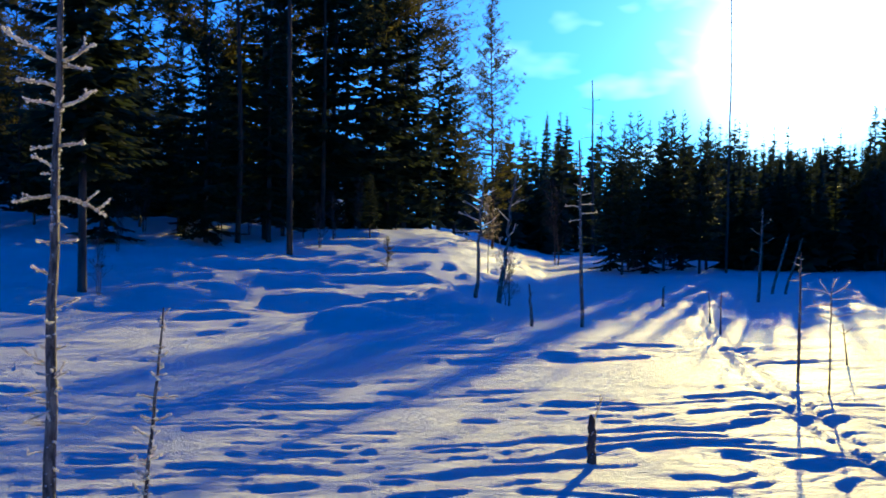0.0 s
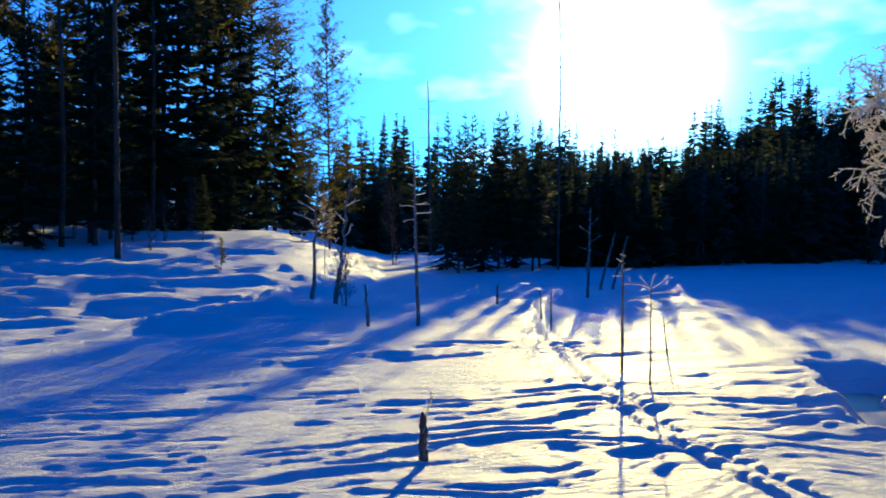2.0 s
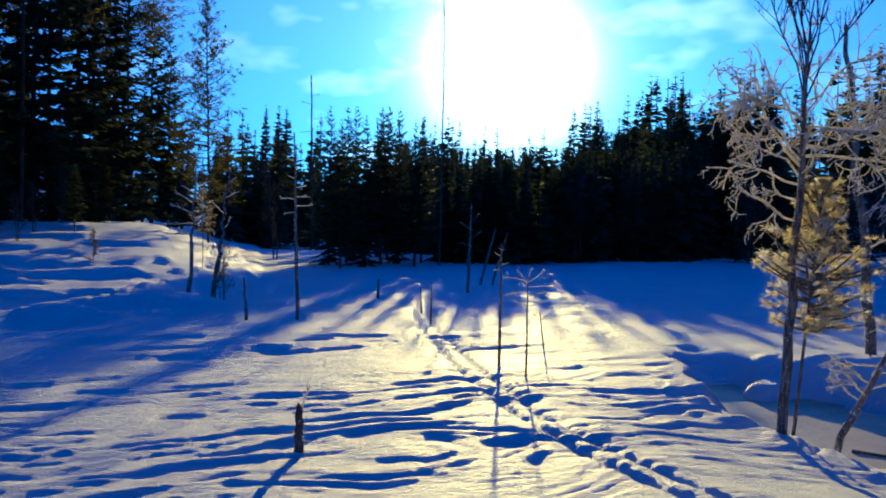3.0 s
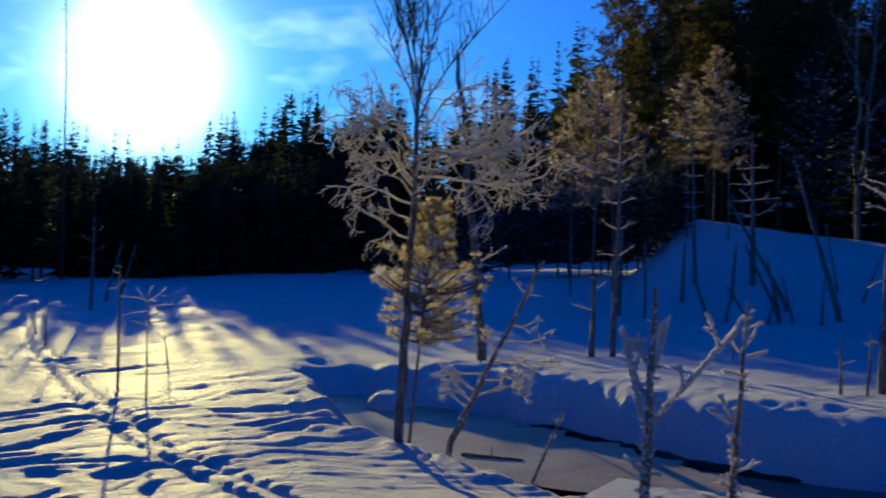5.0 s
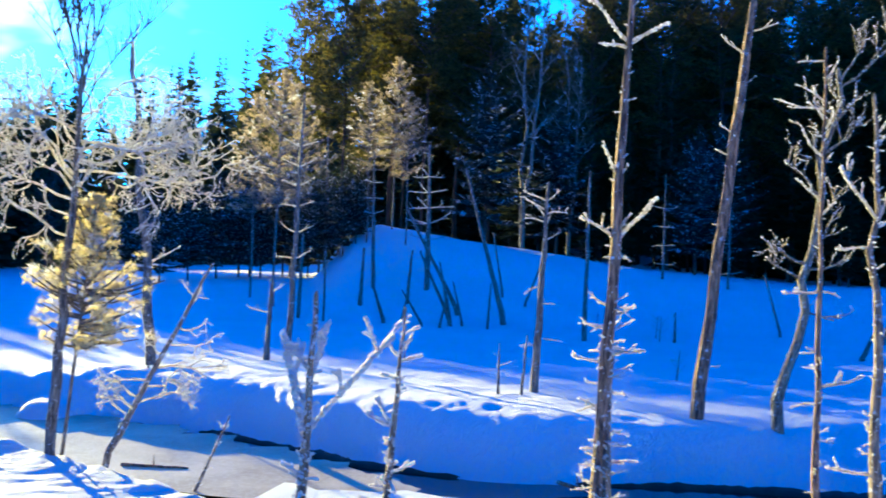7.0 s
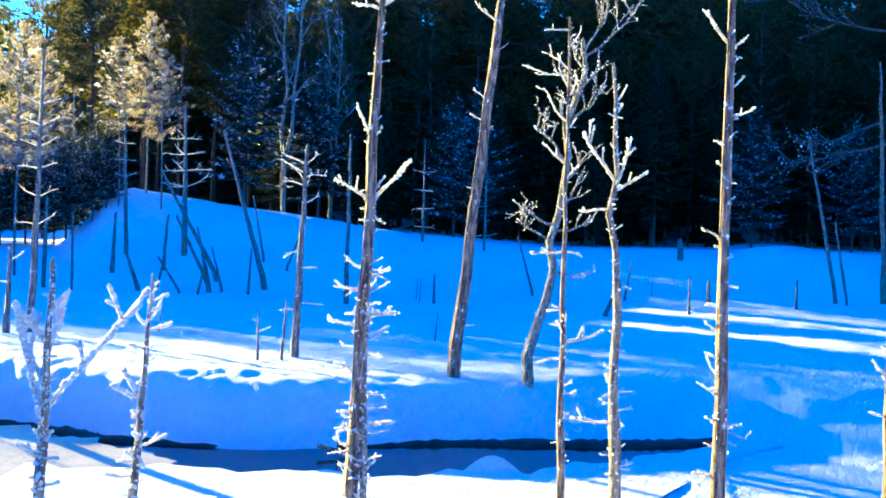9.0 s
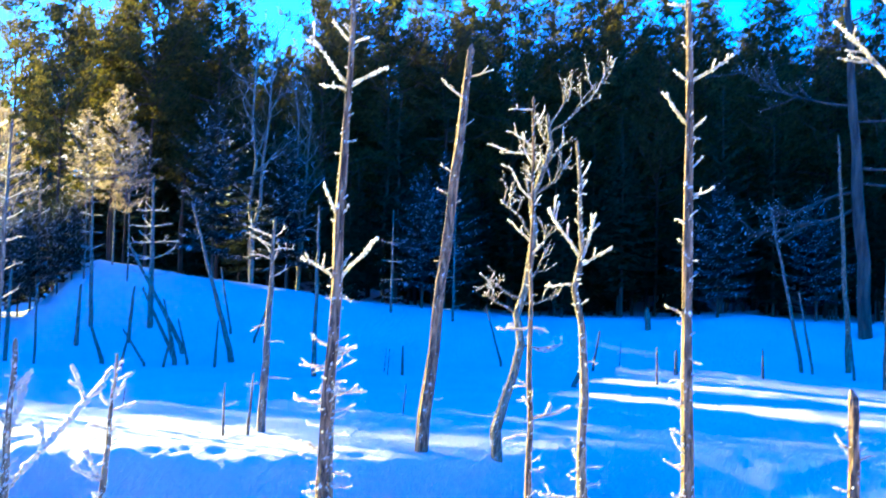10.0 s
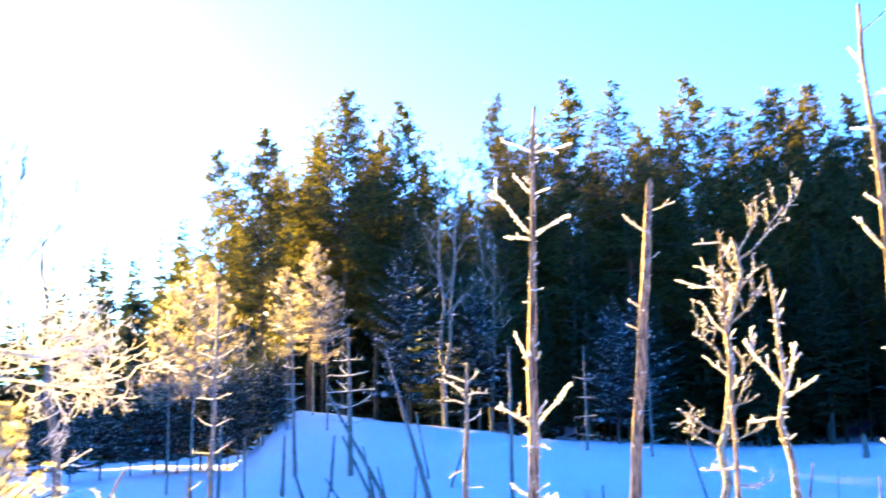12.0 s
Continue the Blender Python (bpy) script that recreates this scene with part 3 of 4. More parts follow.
def to_sky(az, d, el):
    """A tree's height whose top stands at an elevation seen from the path."""
    return az, d, d * math.tan(radians(el)) + 1.65 - height(d * math.sin(radians(az)), d * math.cos(radians(az)))


GLADES = ((-12.2, -7.6), (13.9, 16.0), (17.9, 19.3))
# the wooded rise: tall pines in front, spruces between and behind
bare = [pine("pine_tree", 15, 2.6, 220 + i, NEEDLE_PINE, "tall pine with a bare straight trunk and high crown", low=0.6, limbs=30, tuft=7, size=0.3) for i in range(2)]
plant(bare, [(-9.05, 27.7, 16), (-11.9, 29.0, 15), (-10.4, 30.5, 16), (-7.2, 33.0, 15)], "pines on the rise")
plant(pines, [(-13.4, 33, 17), (-3.6, 38.0, 16), (-5.8, 36.0, 16), (-1.8, 42, 14), (-23, 36, 9.5)], "pines on the rise")
plant(spruces, [(-19.0, 28, 7.5), (-13.6, 28.5, 7.0), (-10.2, 30, 8.0), (-9.4, 31.5, 6.5), (-27.5, 29, 12), (-17.2, 33, 8.2), (-15.0, 31.0, 6.2), (-9.6, 34, 12), (-6.6, 34.0, 11.5), (-4.4, 37, 12.5), (-2.6, 40.0, 11), (-0.6, 44, 10), (0.3, 46, 9)], "spruces on the rise")
plant(spruces + pines[2:], clear_of(scatter(11, -34, -13, 36, 50, 5.5, 8.5, 2.6) + scatter(7, -13, -0.5, 36, 50, 7, 11, 2.6), (-12.2, -7.6)), "trees on the rise")
plant(spruces, clear_of(scatter(30, -34, 1.5, 30, 37, 2.0, 4.5, 1.1), (-12.2, -7.6)), "young spruces on the rise")
edge_spruce = spruce("spruce_tree", 9, 1.9, 150, NEEDLE, "spruce with a bare lower trunk on the snowy rise", low=0.27, whorls=26, droop=-20)
edge_spruce.matrix_world = at(-20.1, 21.0)
tagged(edge_spruce, group="spruces on the rise")
lone = pine("pine_tree", 9.6, 1.9, 260, NEEDLE_PINE, "slim lone pine with open needled branches", low=0.15, limbs=90, tuft=7, size=0.22)
lone.matrix_world = at(2.4, 38.5)
# low trees that stand nearer on the open bog and shade it
plant(spruces, [(9.0, 39, 6.0), (10.0, 41, 6.3), (11.0, 38, 5.6), (11.9, 40, 6.2), (12.9, 42, 6.4), (13.8, 39, 5.6), (10.5, 44, 6.6), (12.3, 45, 6.8), (14.2, 43, 6.2), (9.6, 36, 5.2)], "low spruces on the bog")
bluish = spruce("young_spruce", 14, 5.2, 140, NEEDLE_BLUE, "young rimed spruce at the foot of the knoll", low=0.17, whorls=14, droop=-10, blades=64)
# the forest across the creek
tops = [(45.4, 38, 16.2), (47.6, 36, 17.6), (50.4, 38, 17.2), (52.2, 36, 19.8), (54.0, 38, 17.4), (56.0, 36.5, 19.1), (61.5, 36, 19.4), (63.2, 38, 17.4), (65.2, 36, 20.1), (67.0, 38.5, 17.6), (68.6, 36.5, 19.7), (70.5, 39, 18.0), (72.4, 36, 19.6), (74.5, 38, 17.6), (76.3, 36.5, 18.4), (78.1, 38, 18.3), (80.2, 36, 17.6), (82.6, 37, 17.0), (86.1, 36, 17.6), (89.0, 37, 16.4), (91.6, 36, 17.0), (94.0, 38, 17.0), (97.0, 36, 17.0)]
plant(pines, [to_sky(*p) for p in tops], "trees across the creek")
plant(pines + spruces[:1], [to_sky(a, d, rnd.uniform(11.5, 14.2) if 56.8 < a < 60.4 else rnd.uniform(13, 16.8)) for a, d, _ in clear_of(scatter(100, 48, 104, 38, 56, 10, 12, 1.6), *GLADES)], "trees across the creek")
plant(spruces, clear_of(scatter(44, 57, 100, 32.5, 38, 3, 7.5, 1.2), *GLADES), "young spruces across the creek")
plant([bluish], [(41.0, 31.5, 3.4), (42.2, 32.3, 3.8), (43.4, 31.2, 3.2), (44.6, 32, 3.7), (46.0, 31, 2.8), (39.5, 31, 3.2), (42.8, 32, 3.8), (45.0, 32, 4.0), (47.0, 31.5, 3.0), (38.0, 33, 3.0), (36.5, 35, 3.4), (47.9, 28.6, 2.7), (46.6, 29.2, 3.2), (48.6, 28.2, 2.4)], "young spruces by the knoll")
plant([bluish], [(67.4, 30.5, 4.4), (68.6, 31.5, 5.0), (55.8, 30.0, 5.4), (59.8, 33.0, 5.0), (83.6, 31.0, 4.2), (88.6, 31.5, 4.0)], "young spruces by the forest edge")


def far_woods(name, spots, seed, needles, label):
    """Distant conifers, too many to count, in one mesh."""
    r, crown = random.Random(seed), Build()
    for az, d, tall in spots:
        x, y = d * math.sin(radians(az)), d * math.cos(radians(az))
        foot = Vector((x, y, height(x, y) - 0.3))
        crown.tube([foot, foot + Vector((0, 0, tall * 0.97))], [tall * 0.012, 0.02], 4, False)
        reach = tall * r.uniform(0.13, 0.21)
        for i in range(int(26 + tall * 2.6)):
            u = r.random() ** 0.8
            for k in range(5):
                a = r.uniform(0, 6.28)
                ln = reach * (1.02 - u) * r.uniform(0.4, 1.2) + 0.10
                d3 = Vector((math.cos(a) * ln, math.sin(a) * ln, -ln * r.uniform(-0.1, 0.7) + 0.5 * ln * u))
                crown.blade(foot + Vector((0, 0, tall * (0.06 + 0.93 * u))), d3, Vector((-math.sin(a), math.cos(a), 0.6)) * ln * r.uniform(0.13, 0.28))
    return tagged(new(name, crown.mesh(name, needles)), label, "woods", kind="stuff")


def skyline(az):
    """Elevation of the distant treetops, in degrees."""
    return float(np.interp(az, [0, 4, 8, 12, 15, 18, 22, 26, 30, 36, 40, 44, 48], [6.2, 6.4, 6.4, 6.2, 6.2, 6.0, 6.3, 7.6, 8.2, 9.0, 10.4, 12.8, 15.0]))


def belt(count, az0, az1, d0, d1, low):
    found = []
    for _ in range(count):
        az, d = rnd.uniform(az0, az1), rnd.uniform(d0, d1)
        lift = d * math.tan(radians(skyline(az))) + 1.65 - height(d * math.sin(radians(az)), d * math.cos(radians(az)))
        found.append((az, d, lift * (rnd.uniform(0.9, 1.12) if rnd.random() < 0.16 else rnd.uniform(0.84 if 15 < az < 26 else low, 0.86))))
    return found


def low_gap(found):
    """Lower trees where the sun clears them and lights the flank of the rise."""
    return [(a, d, min(h, 9.0) if -12.2 < across(a, d) < -7.6 else h) for a, d, h in found]


spots = low_gap(belt(260, -3, 48, 84, 104, 0.62)) + belt(120, 13, 27, 84, 100, 0.9) + clear_of(belt(150, 1, 47, 52, 68, 0.62), (-12.2, -7.5), (-3.3, 7.6), (13.9, 16.0), (18.0, 19.4)) + [p for p in belt(150, 26.5, 35, 52, 66, 0.9) if 8.9 < across(p[0], p[1]) < 13.4] + [(27.2, 57, 10.0), (27.8, 60, 10.4), (28.6, 58, 10.3), (26.9, 63, 10.8), (28.2, 64, 11.2)]
far_woods("far_woods", spots, 5, NEEDLE, "distant dark spruce woods closing the bog")
far_woods("bog_thicket", [(rnd.uniform(15.5, 33), rnd.uniform(43, 52), rnd.uniform(4.4, 5.6)) for _ in range(190)] + [(rnd.uniform(22.0, 25.4), rnd.uniform(47, 53), rnd.uniform(4.7, 5.6)) for _ in range(60)], 8, NEEDLE, "low dense spruce thicket on the open bog")
far_woods("woods_around", [(rnd.uniform(104, 326), rnd.uniform(45, 90), rnd.uniform(11, 17)) for _ in range(70)] + [(rnd.uniform(44, 106), rnd.uniform(56, 72), rnd.uniform(10, 14)) for _ in range(150)] + [(rnd.uniform(-36, -3), rnd.uniform(54, 72), rnd.uniform(4.5, 7)) for _ in range(60)] + [(rnd.uniform(50, 106), rnd.uniform(42, 55), rnd.uniform(4, 9)) for _ in range(170)] + [(rnd.uniform(-36, -1), rnd.uniform(38, 52), rnd.uniform(2.5, 5.5)) for _ in range(150)], 6, NEEDLE, "dark spruce woods around the clearing")

# ---- dead trees, saplings and shrubs ----
PLAIN = 0.3          # how far the limbs without rime bend


def snag(name, x, y, top_z, r, lean, limbs, label, category="dead tree", group="", bark=None, rime=1.0, seed=0, crook=0.0, stubs=14, tip=0.35, base_z=None, curl=0.25, whiskers=0, lump=1.0, limb_wood=None):
    """A dead trunk with its limbs. lean: how far the top stands to the right and away, as seen from the origin.
    limbs: height above the datum, direction (0 right, 90 away, 180 left), length, slope in degrees."""
    q = random.Random(seed or int(abs(x * 71 + y * 131) * 10))
    z0 = height(x, y) if base_z is None else base_z
    a = math.atan2(x, y)
    right, away = Vector((math.cos(a), -math.sin(a), 0)), Vector((math.sin(a), math.cos(a), 0))
    top = thing(name, label, category, group, Matrix.Translation((x, y, z0)))
    h = top_z - z0
    n = 12
    pts, radii = [], []
    for k in range(n + 1):
        u = k / n
        p = right * (lean[0] * u) + away * (lean[1] * u) + Vector((0, 0, h * u))
        if 0 < k < n:
            p += right * q.gauss(0, 1) * (0.002 + 0.005 * crook) * h + away * q.gauss(0, 1) * (0.002 + 0.004 * crook) * h
        pts.append(p)
        radii.append(r * (1 - (1 - tip) * u) * q.uniform(0.94, 1.06))
    pts[0] = pts[0] - Vector((0, 0, 0.25))
    pts.append(pts[-1] + Vector((q.gauss(0, 0.3), q.gauss(0, 0.3), 1)) * radii[-1] * 1.8)
    radii.append(radii[-1] * 0.25)
    grooves = [q.choice((0.84, 0.95, 1.0, 1.08)) for _ in range(13)]
    part("trunk", Build().tube(pts, radii, 13, True, grooves), bark or BARK_GREY, top, smooth=r < 0.03)
    frost, nubs = Build(), Build()
    close = math.hypot(x, y) < 12.5

    def on(z):
        u = max(0.0, min(0.999, (z - z0) / h)) * n
        return pts[int(u)].lerp(pts[int(u) + 1], u - int(u)), radii[int(u)]

    def limb(p, phi, slope, ln, rad, level, out, frost, twigs=None, curl=curl):
        d = (right * math.cos(radians(phi)) + away * math.sin(radians(phi))) * math.cos(radians(slope)) + Vector((0, 0, math.sin(radians(slope))))
        line, seg = [p], 5
        for k in range(seg):
            d = (d + Vector((q.gauss(0, 1), q.gauss(0, 1), q.gauss(0.2, 1))) * curl * 0.5).normalized()
            p = p + d * (ln / seg)
            line.append(p)
        out.tube(line, [rad * (1 - 0.13 * k) for k in range(seg + 1)], 5 if level == 0 else 4)
        grains = int(1.5 * rime * ln / (0.012 + 0.4 * rad))
        for k in range(grains):
            t = q.random() ** 0.7 * seg
            k0 = min(seg - 1, int(t))
            c = line[k0].lerp(line[k0 + 1], t - k0)
            e = Vector((q.gauss(0, 1), q.gauss(0, 1), q.gauss(0.2, 1))).normalized()
            frost.crystal(c + e * rad * 0.8, lump * q.uniform(0.2, 0.6) * (0.006 + rad * 0.6), q)
        frost.crystal(line[-1], lump * rad * 0.9, q)
        if level < (3 if curl > 0.53 else 2) and ln > 0.1:
            for k in range(int(1 + ln * (9 if curl > 0.53 or curl == PLAIN else 8 if curl > 0.5 else 5.5 if level == 0 else 4))):
                t = q.uniform(0.3, 0.95) * seg
                k0 = min(seg - 1, int(t))
                shoot = out
                if twigs is not None:
                    shoot = Build()
                    twigs.append(shoot)
                limb(line[k0].lerp(line[k0 + 1], t - k0), phi + q.uniform(-70, 70), slope + (q.uniform(-70, 35) if curl > 0.53 else q.uniform(-25, 60)), ln * (q.uniform(0.3, 0.6) if curl > 0.5 else q.uniform(0.14, 0.38)), rad * 0.6, level + 1, shoot, frost, None, curl)

    for z, phi, ln, slope, *plain in limbs:
        p, rr = on(z)
        b, ice, twigs = Build(), Build(), [] if close else None
        limb(p, phi, slope, ln, 0.009 if plain else max(0.006, min(rr * (0.3 if h > 6 or rime == 0.0 else 0.6), 0.006 + (0.011 if curl > 0.53 else 0.022) * ln)), 0, b, ice, twigs, PLAIN if plain else curl)
        wood = BARK_FOREST if plain else limb_wood or (TWIG_RIMED if rime > 0.3 else (bark or BARK_GREY))
        arm = part("branch", b, wood, top, smooth=True)
        for shoot in twigs or ():
            part("twig", shoot, wood, arm, smooth=True)
        if plain:
            continue
        if close and ice.v:
            tagged(part("rime", ice, RIME, arm, "white rime crystals"), kind="stuff")
        else:
            first = len(frost.v)
            frost.v += ice.v
            frost.f += [tuple(i + first for i in face) for face in ice.f]
    for k in range(stubs):
        p, rr = on(z0 + h * q.uniform(0.05, 0.97))
        limb(p, q.uniform(0, 360), q.uniform(-10, 50), q.uniform(0.02, 0.075) * (0.6 + 8 * r), max(0.004, rr * 0.22), 2, nubs, frost)
    for k in range(whiskers):
        p, rr = on(z0 + h * 0.42 * q.random())
        limb(p, q.uniform(0, 360), q.uniform(-15, 35), q.uniform(0.05, 0.17), 0.006, 1, nubs, frost)
    if stubs:
        tagged(part("stub_growth", nubs, TWIG_RIMED, top), kind="stuff")
    for k in range(int(rime * (80 if rime > 1.5 else 40))):
        u = q.random() ** 1.6
        p, rr = on(z0 + h * u)
        e = (right * q.gauss(0, 1) + away * q.gauss(0.3, 1)).normalized()
        frost.crystal(p + e * rr * 0.97 + Vector((0, 0, q.uniform(-0.03, 0.03))), lump * q.uniform(0.08, 0.22) * (0.008 + 0.5 * rr), q)
    if frost.v:
        tagged(part("rime", frost, RIME, top, "white rime crystals"), kind="stuff")
    return top


G1 = "rimed dead trees on the creek bank"
snag("dead_tree", -2.05, 4.73, 2.95, 0.031, (0.03, 0.0),
     [(2.69, 0, .14, 25), (2.69, 180, .13, 40), (2.38, 180, .28, 24), (2.38, 0, .2, 27), (2.36, 10, .14, 15), (2.27, 175, .18, 5), (2.18, 185, .14, 10), (2.18, 5, .19, 12),
      (2.0, 180, .11, 2), (2.0, 0, .13, 5), (1.89, 180, .12, 32), (1.76, 0, .26, 14), (1.77, 180, .18, 4), (1.55, 0, .1, 15), (1.55, 185, .08, 5), (1.4, 180, .1, 20), (1.3, 180, .1, -10)],
     "thin grey dead pine with short rimed branches", group=G1, rime=3.0, stubs=60, whiskers=44, lump=1.2)
snag("dead_sapling", -1.82, 5.44, 1.2, 0.013, (0.09, 0.0), [(.72, 180, .09, 15), (.72, 0, .12, 10), (.6, 0, .1, 0), (.6, 170, .07, 20), (.95, 0, .04, 20)], "slender rimed dead sapling standing in snow", "sapling", stubs=70, rime=3.0, lump=1.7, whiskers=10)
snag("tree_stump", 0.78, 6.95, 0.37, 0.034, (0.0, 0.0), [(.34, 20, .2, 66), (.28, 0, .06, 30), (.3, 180, .05, 50), (.2, 200, .05, 30), (.16, 0, .07, 10), (.22, 10, .05, 45)], "short broken dark stump in the snow", "stump", bark=BARK_FOREST, stubs=16, rime=0.5, crook=1.6, tip=0.75)
snag("dead_tree", 2.08, 16.9, 3.2, 0.035, (-0.1, 0), [(z, p, l, s) for z, p, l, s in ((2.9, 0, .1, 20), (2.75, 180, .12, 20), (2.6, 0, .15, 10), (2.45, 180, .12, 15), (2.3, 10, .18, 10), (2.15, 0, .24, 0), (2.1, 180, .25, 5), (2.0, 0, .28, -5), (1.9, 180, .2, 0))], "slim dead spruce with a few twigs", rime=0.5, stubs=26)
snag("dead_pine", 0.42, 20.5, 2.7, 0.045, (0.12, 0), [(1.7, 180, .5, 10), (1.9, 180, .45, 20), (2.1, 180, .4, 25), (1.8, 0, .35, 20), (2.3, 170, .3, 30), (2.4, 0, .3, 30), (1.5, 200, .5, -5)], "small twisted dead pine on the rise", rime=0.6, crook=0.8)
snag("dead_pine", 0.87, 20.4, 2.8, 0.05, (0.32, 0), [(1.6, 0, .3, 30), (1.9, 180, .3, 40), (2.2, 0, .3, 30), (1.2, 180, .4, 60), (1.0, 180, .3, 50), (2.5, 30, .25, 40)], "small leaning dead pine on the rise", rime=0.6, crook=1.0)
snag("dead_sapling", 3.5, 10.7, 1.48, 0.02, (0, 0), [(1.35, 180, .08, 20), (1.25, 0, .1, 15), (1.2, 180, .1, 5), (1.1, 0, .07, 0), (.35, 180, .09, 0)], "slender dead sapling with short twigs", "sapling", stubs=26, rime=0.7)
snag("dead_sapling", 3.52, 9.9, 1.15, 0.013, (0, 0), [(1.1, 0, .22, 30), (1.1, 180, .26, 25), (1.05, 20, .26, 5), (1.0, 180, .24, 5), (.95, 0, .2, 20), (1.08, 200, .18, 50), (.85, 180, .16, 20), (.9, 0, .2, -5), (1.1, 90, .18, 40), (1.12, 0, .15, 60)], "small rimed sapling with a bushy tip", "sapling", stubs=20, rime=2.0)
snag("dead_sapling", 4.6, 12.17, 0.62, 0.012, (-0.06, 0), [(.5, 180, .14, 40), (.5, 0, .14, 45), (.35, 0, .1, 30)], "knee-high rimed shrub in sunlit snow", "shrub", stubs=8, rime=1.0)
snag("tree_stump", 1.26, 17.0, 0.8, 0.035, (-0.06, 0), [(.6, 0, .1, 60)], "short dark dead stem in shaded snow", "stump", rime=0.1, stubs=4, crook=1)
snag("tree_stump", 4.44, 21.6, 0.55, 0.03, (0, 0), [], "short dark dead stem on lit snow", "stump", rime=0.1, stubs=3, tip=0.8)
snag("dead_tree", 8.5, 59.4, 10.7, 0.09, (-0.2, 0), [(9.5, 0, .5, 10), (9.0, 180, .6, 5), (8.2, 0, .6, 0), (7.4, 180, .7, 0)], "tall bare snag above the far trees", rime=0, bark=BARK_FOREST)
snag("dead_tree", 10.5, 38.6, 12.0, 0.05, (0.05, 0), [(10.9, 0, .25, 30), (10.3, 180, .3, 10), (9.4, 0, .25, 10), (8.7, 180, .2, 10)], "tall bare snag before the far trees", rime=0, bark=BARK_FOREST)

T0 = [(3.29, 180, .18, 33), (3.29, 0, .22, 17), (3.05, 180, .15, 47), (3.05, 0, .1, 33), (2.83, 180, .33, 42), (2.8, 185, .17, 15), (2.82, 0, .23, 28), (2.13, 180, .18, 55), (2.13, 0, .08, 45),
      (1.8, 180, .22, 28), (1.78, 0, .34, 50), (1.82, 10, .14, 60), (1.75, 0, .1, -45), (1.45, 180, .14, 20), (1.4, 0, .15, 10), (1.2, 0, .2, 8), (1.15, 180, .18, 20), (1.0, 0, .12, 0), (.9, 180, .14, 30), (.8, 0, .14, 10), (.7, 180, .1, 0), (.62, 0, .2, 8), (.5, 180, .12, 20)]
snag("dead_pine", 4.9, 2.5, 3.55, 0.047, (0.14, -0.02), T0, "tall weathered dead pine with rimed branch stubs", group=G1, bark=BARK_BROWN, rime=2.6, stubs=50, tip=0.22, whiskers=60, lump=1.15)
snag("dead_sapling", 4.93, 2.43, 1.75, 0.022, (-0.02, 0.0), [], "slim rimed stem beside a dead pine", group=G1, bark=BARK_FROST, rime=2.6, stubs=20, whiskers=30, lump=1.15)
snag("dead_pine", 9.82, 3.98, 4.33, 0.072, (0.42, 0.0), [(4.05, 0, .28, 10), (3.8, 180, .36, 38), (3.5, 0, .16, 32), (3.0, 180, .19, 40), (2.8, 180, .18, 28), (2.7, 0, .1, 30), (2.1, 180, .1, 20), (1.6, 0, .12, 10), (.7, 0, .15, 15)],
     "leaning grey dead pine with a broken top", group=G1, bark=BARK_BROWN, rime=0.4, stubs=18, tip=0.5)
snag("dead_birch", 9.92, 3.17, 3.6, 0.06, (0.42, 0.05), [(3.45, 10, .82, 34), (3.5, 40, .5, 72), (3.3, 180, .4, 65), (3.0, 150, .4, 70), (2.8, 0, .5, 60), (3.1, 330, .4, 50), (2.6, 180, .45, 60), (2.4, 180, .5, 62), (2.2, 0, .45, 45), (1.75, 180, .5, 10), (1.7, 0, .4, 15), (1.9, 0, .4, 25), (1.6, 180, .4, 30), (1.3, 0, .3, -35), (2.9, 10, .4, 60)],
     "gnarled dead birch with lichen-grey forked limbs", group=G1, bark=BARK_LICHEN, limb_wood=BARK_LICHEN, rime=0.9, crook=2.4, stubs=60, curl=0.52)
snag("dead_pine", 6.18, 1.73, 2.97, 0.024, (-0.03, 0.0), [(2.9, 180, .16, 10), (2.8, 0, .12, 40), (2.62, 180, .31, 14), (2.66, 180, .2, 35), (2.55, 200, .24, 50), (2.5, 0, .15, 45), (2.34, 180, .29, 26), (2.3, 0, .1, 50), (2.08, 180, .2, 52), (2.0, 0, .12, 40), (1.56, 180, .24, -12), (1.56, 0, .11, 5), (1.0, 0, .29, 18), (.9, 180, .16, 5), (.7, 0, .1, -20), (1.2, 180, .1, 20)],
     "slim dead pine with frosted curling twigs", group=G1, bark=BARK_BROWN, rime=2.2, stubs=44, whiskers=14, curl=0.35)
snag("dead_pine", 7.22, 1.64, 2.85, 0.045, (-0.1, 0.0), [(2.6, 0, .13, 40), (2.5, 0, .1, 60), (2.03, 180, .43, 60), (2.0, 0, .36, 48), (1.98, 10, .25, 30), (1.85, 180, .2, -12), (1.3, 0, .1, 10), (1.7, 0, .08, 10), (.35, 180, .3, 8), (.5, 180, .2, 75)],
     "dead pine with loose flaking rimed bark", group=G1, bark=BARK_FROST, rime=4.0, stubs=60, whiskers=24, lump=1.15, crook=0.7, tip=0.25)
snag("dead_pine", 5.28, 0.67, 3.85, 0.037, (-0.03, 0.0), [(3.7, 0, .16, 40), (3.55, 180, .1, 40), (3.35, 0, .14, 30), (3.2, 180, .1, 30), (2.82, 0, .24, 27), (2.82, 180, .1, 25), (2.6, 180, .21, 42), (2.58, 0, .1, 42), (2.38, 0, .09, 30), (2.25, 0, .14, 12), (2.1, 180, .07, 40), (2.0, 180, .06, 40), (1.65, 180, .12, 32), (1.2, 180, .1, 8), (.75, 0, .1, 5), (.75, 180, .08, 20), (.5, 180, .12, 15)],
     "tall reddish dead pine flecked with rime", group=G1, bark=BARK_BROWN, rime=2.4, stubs=50, whiskers=14, tip=0.3)
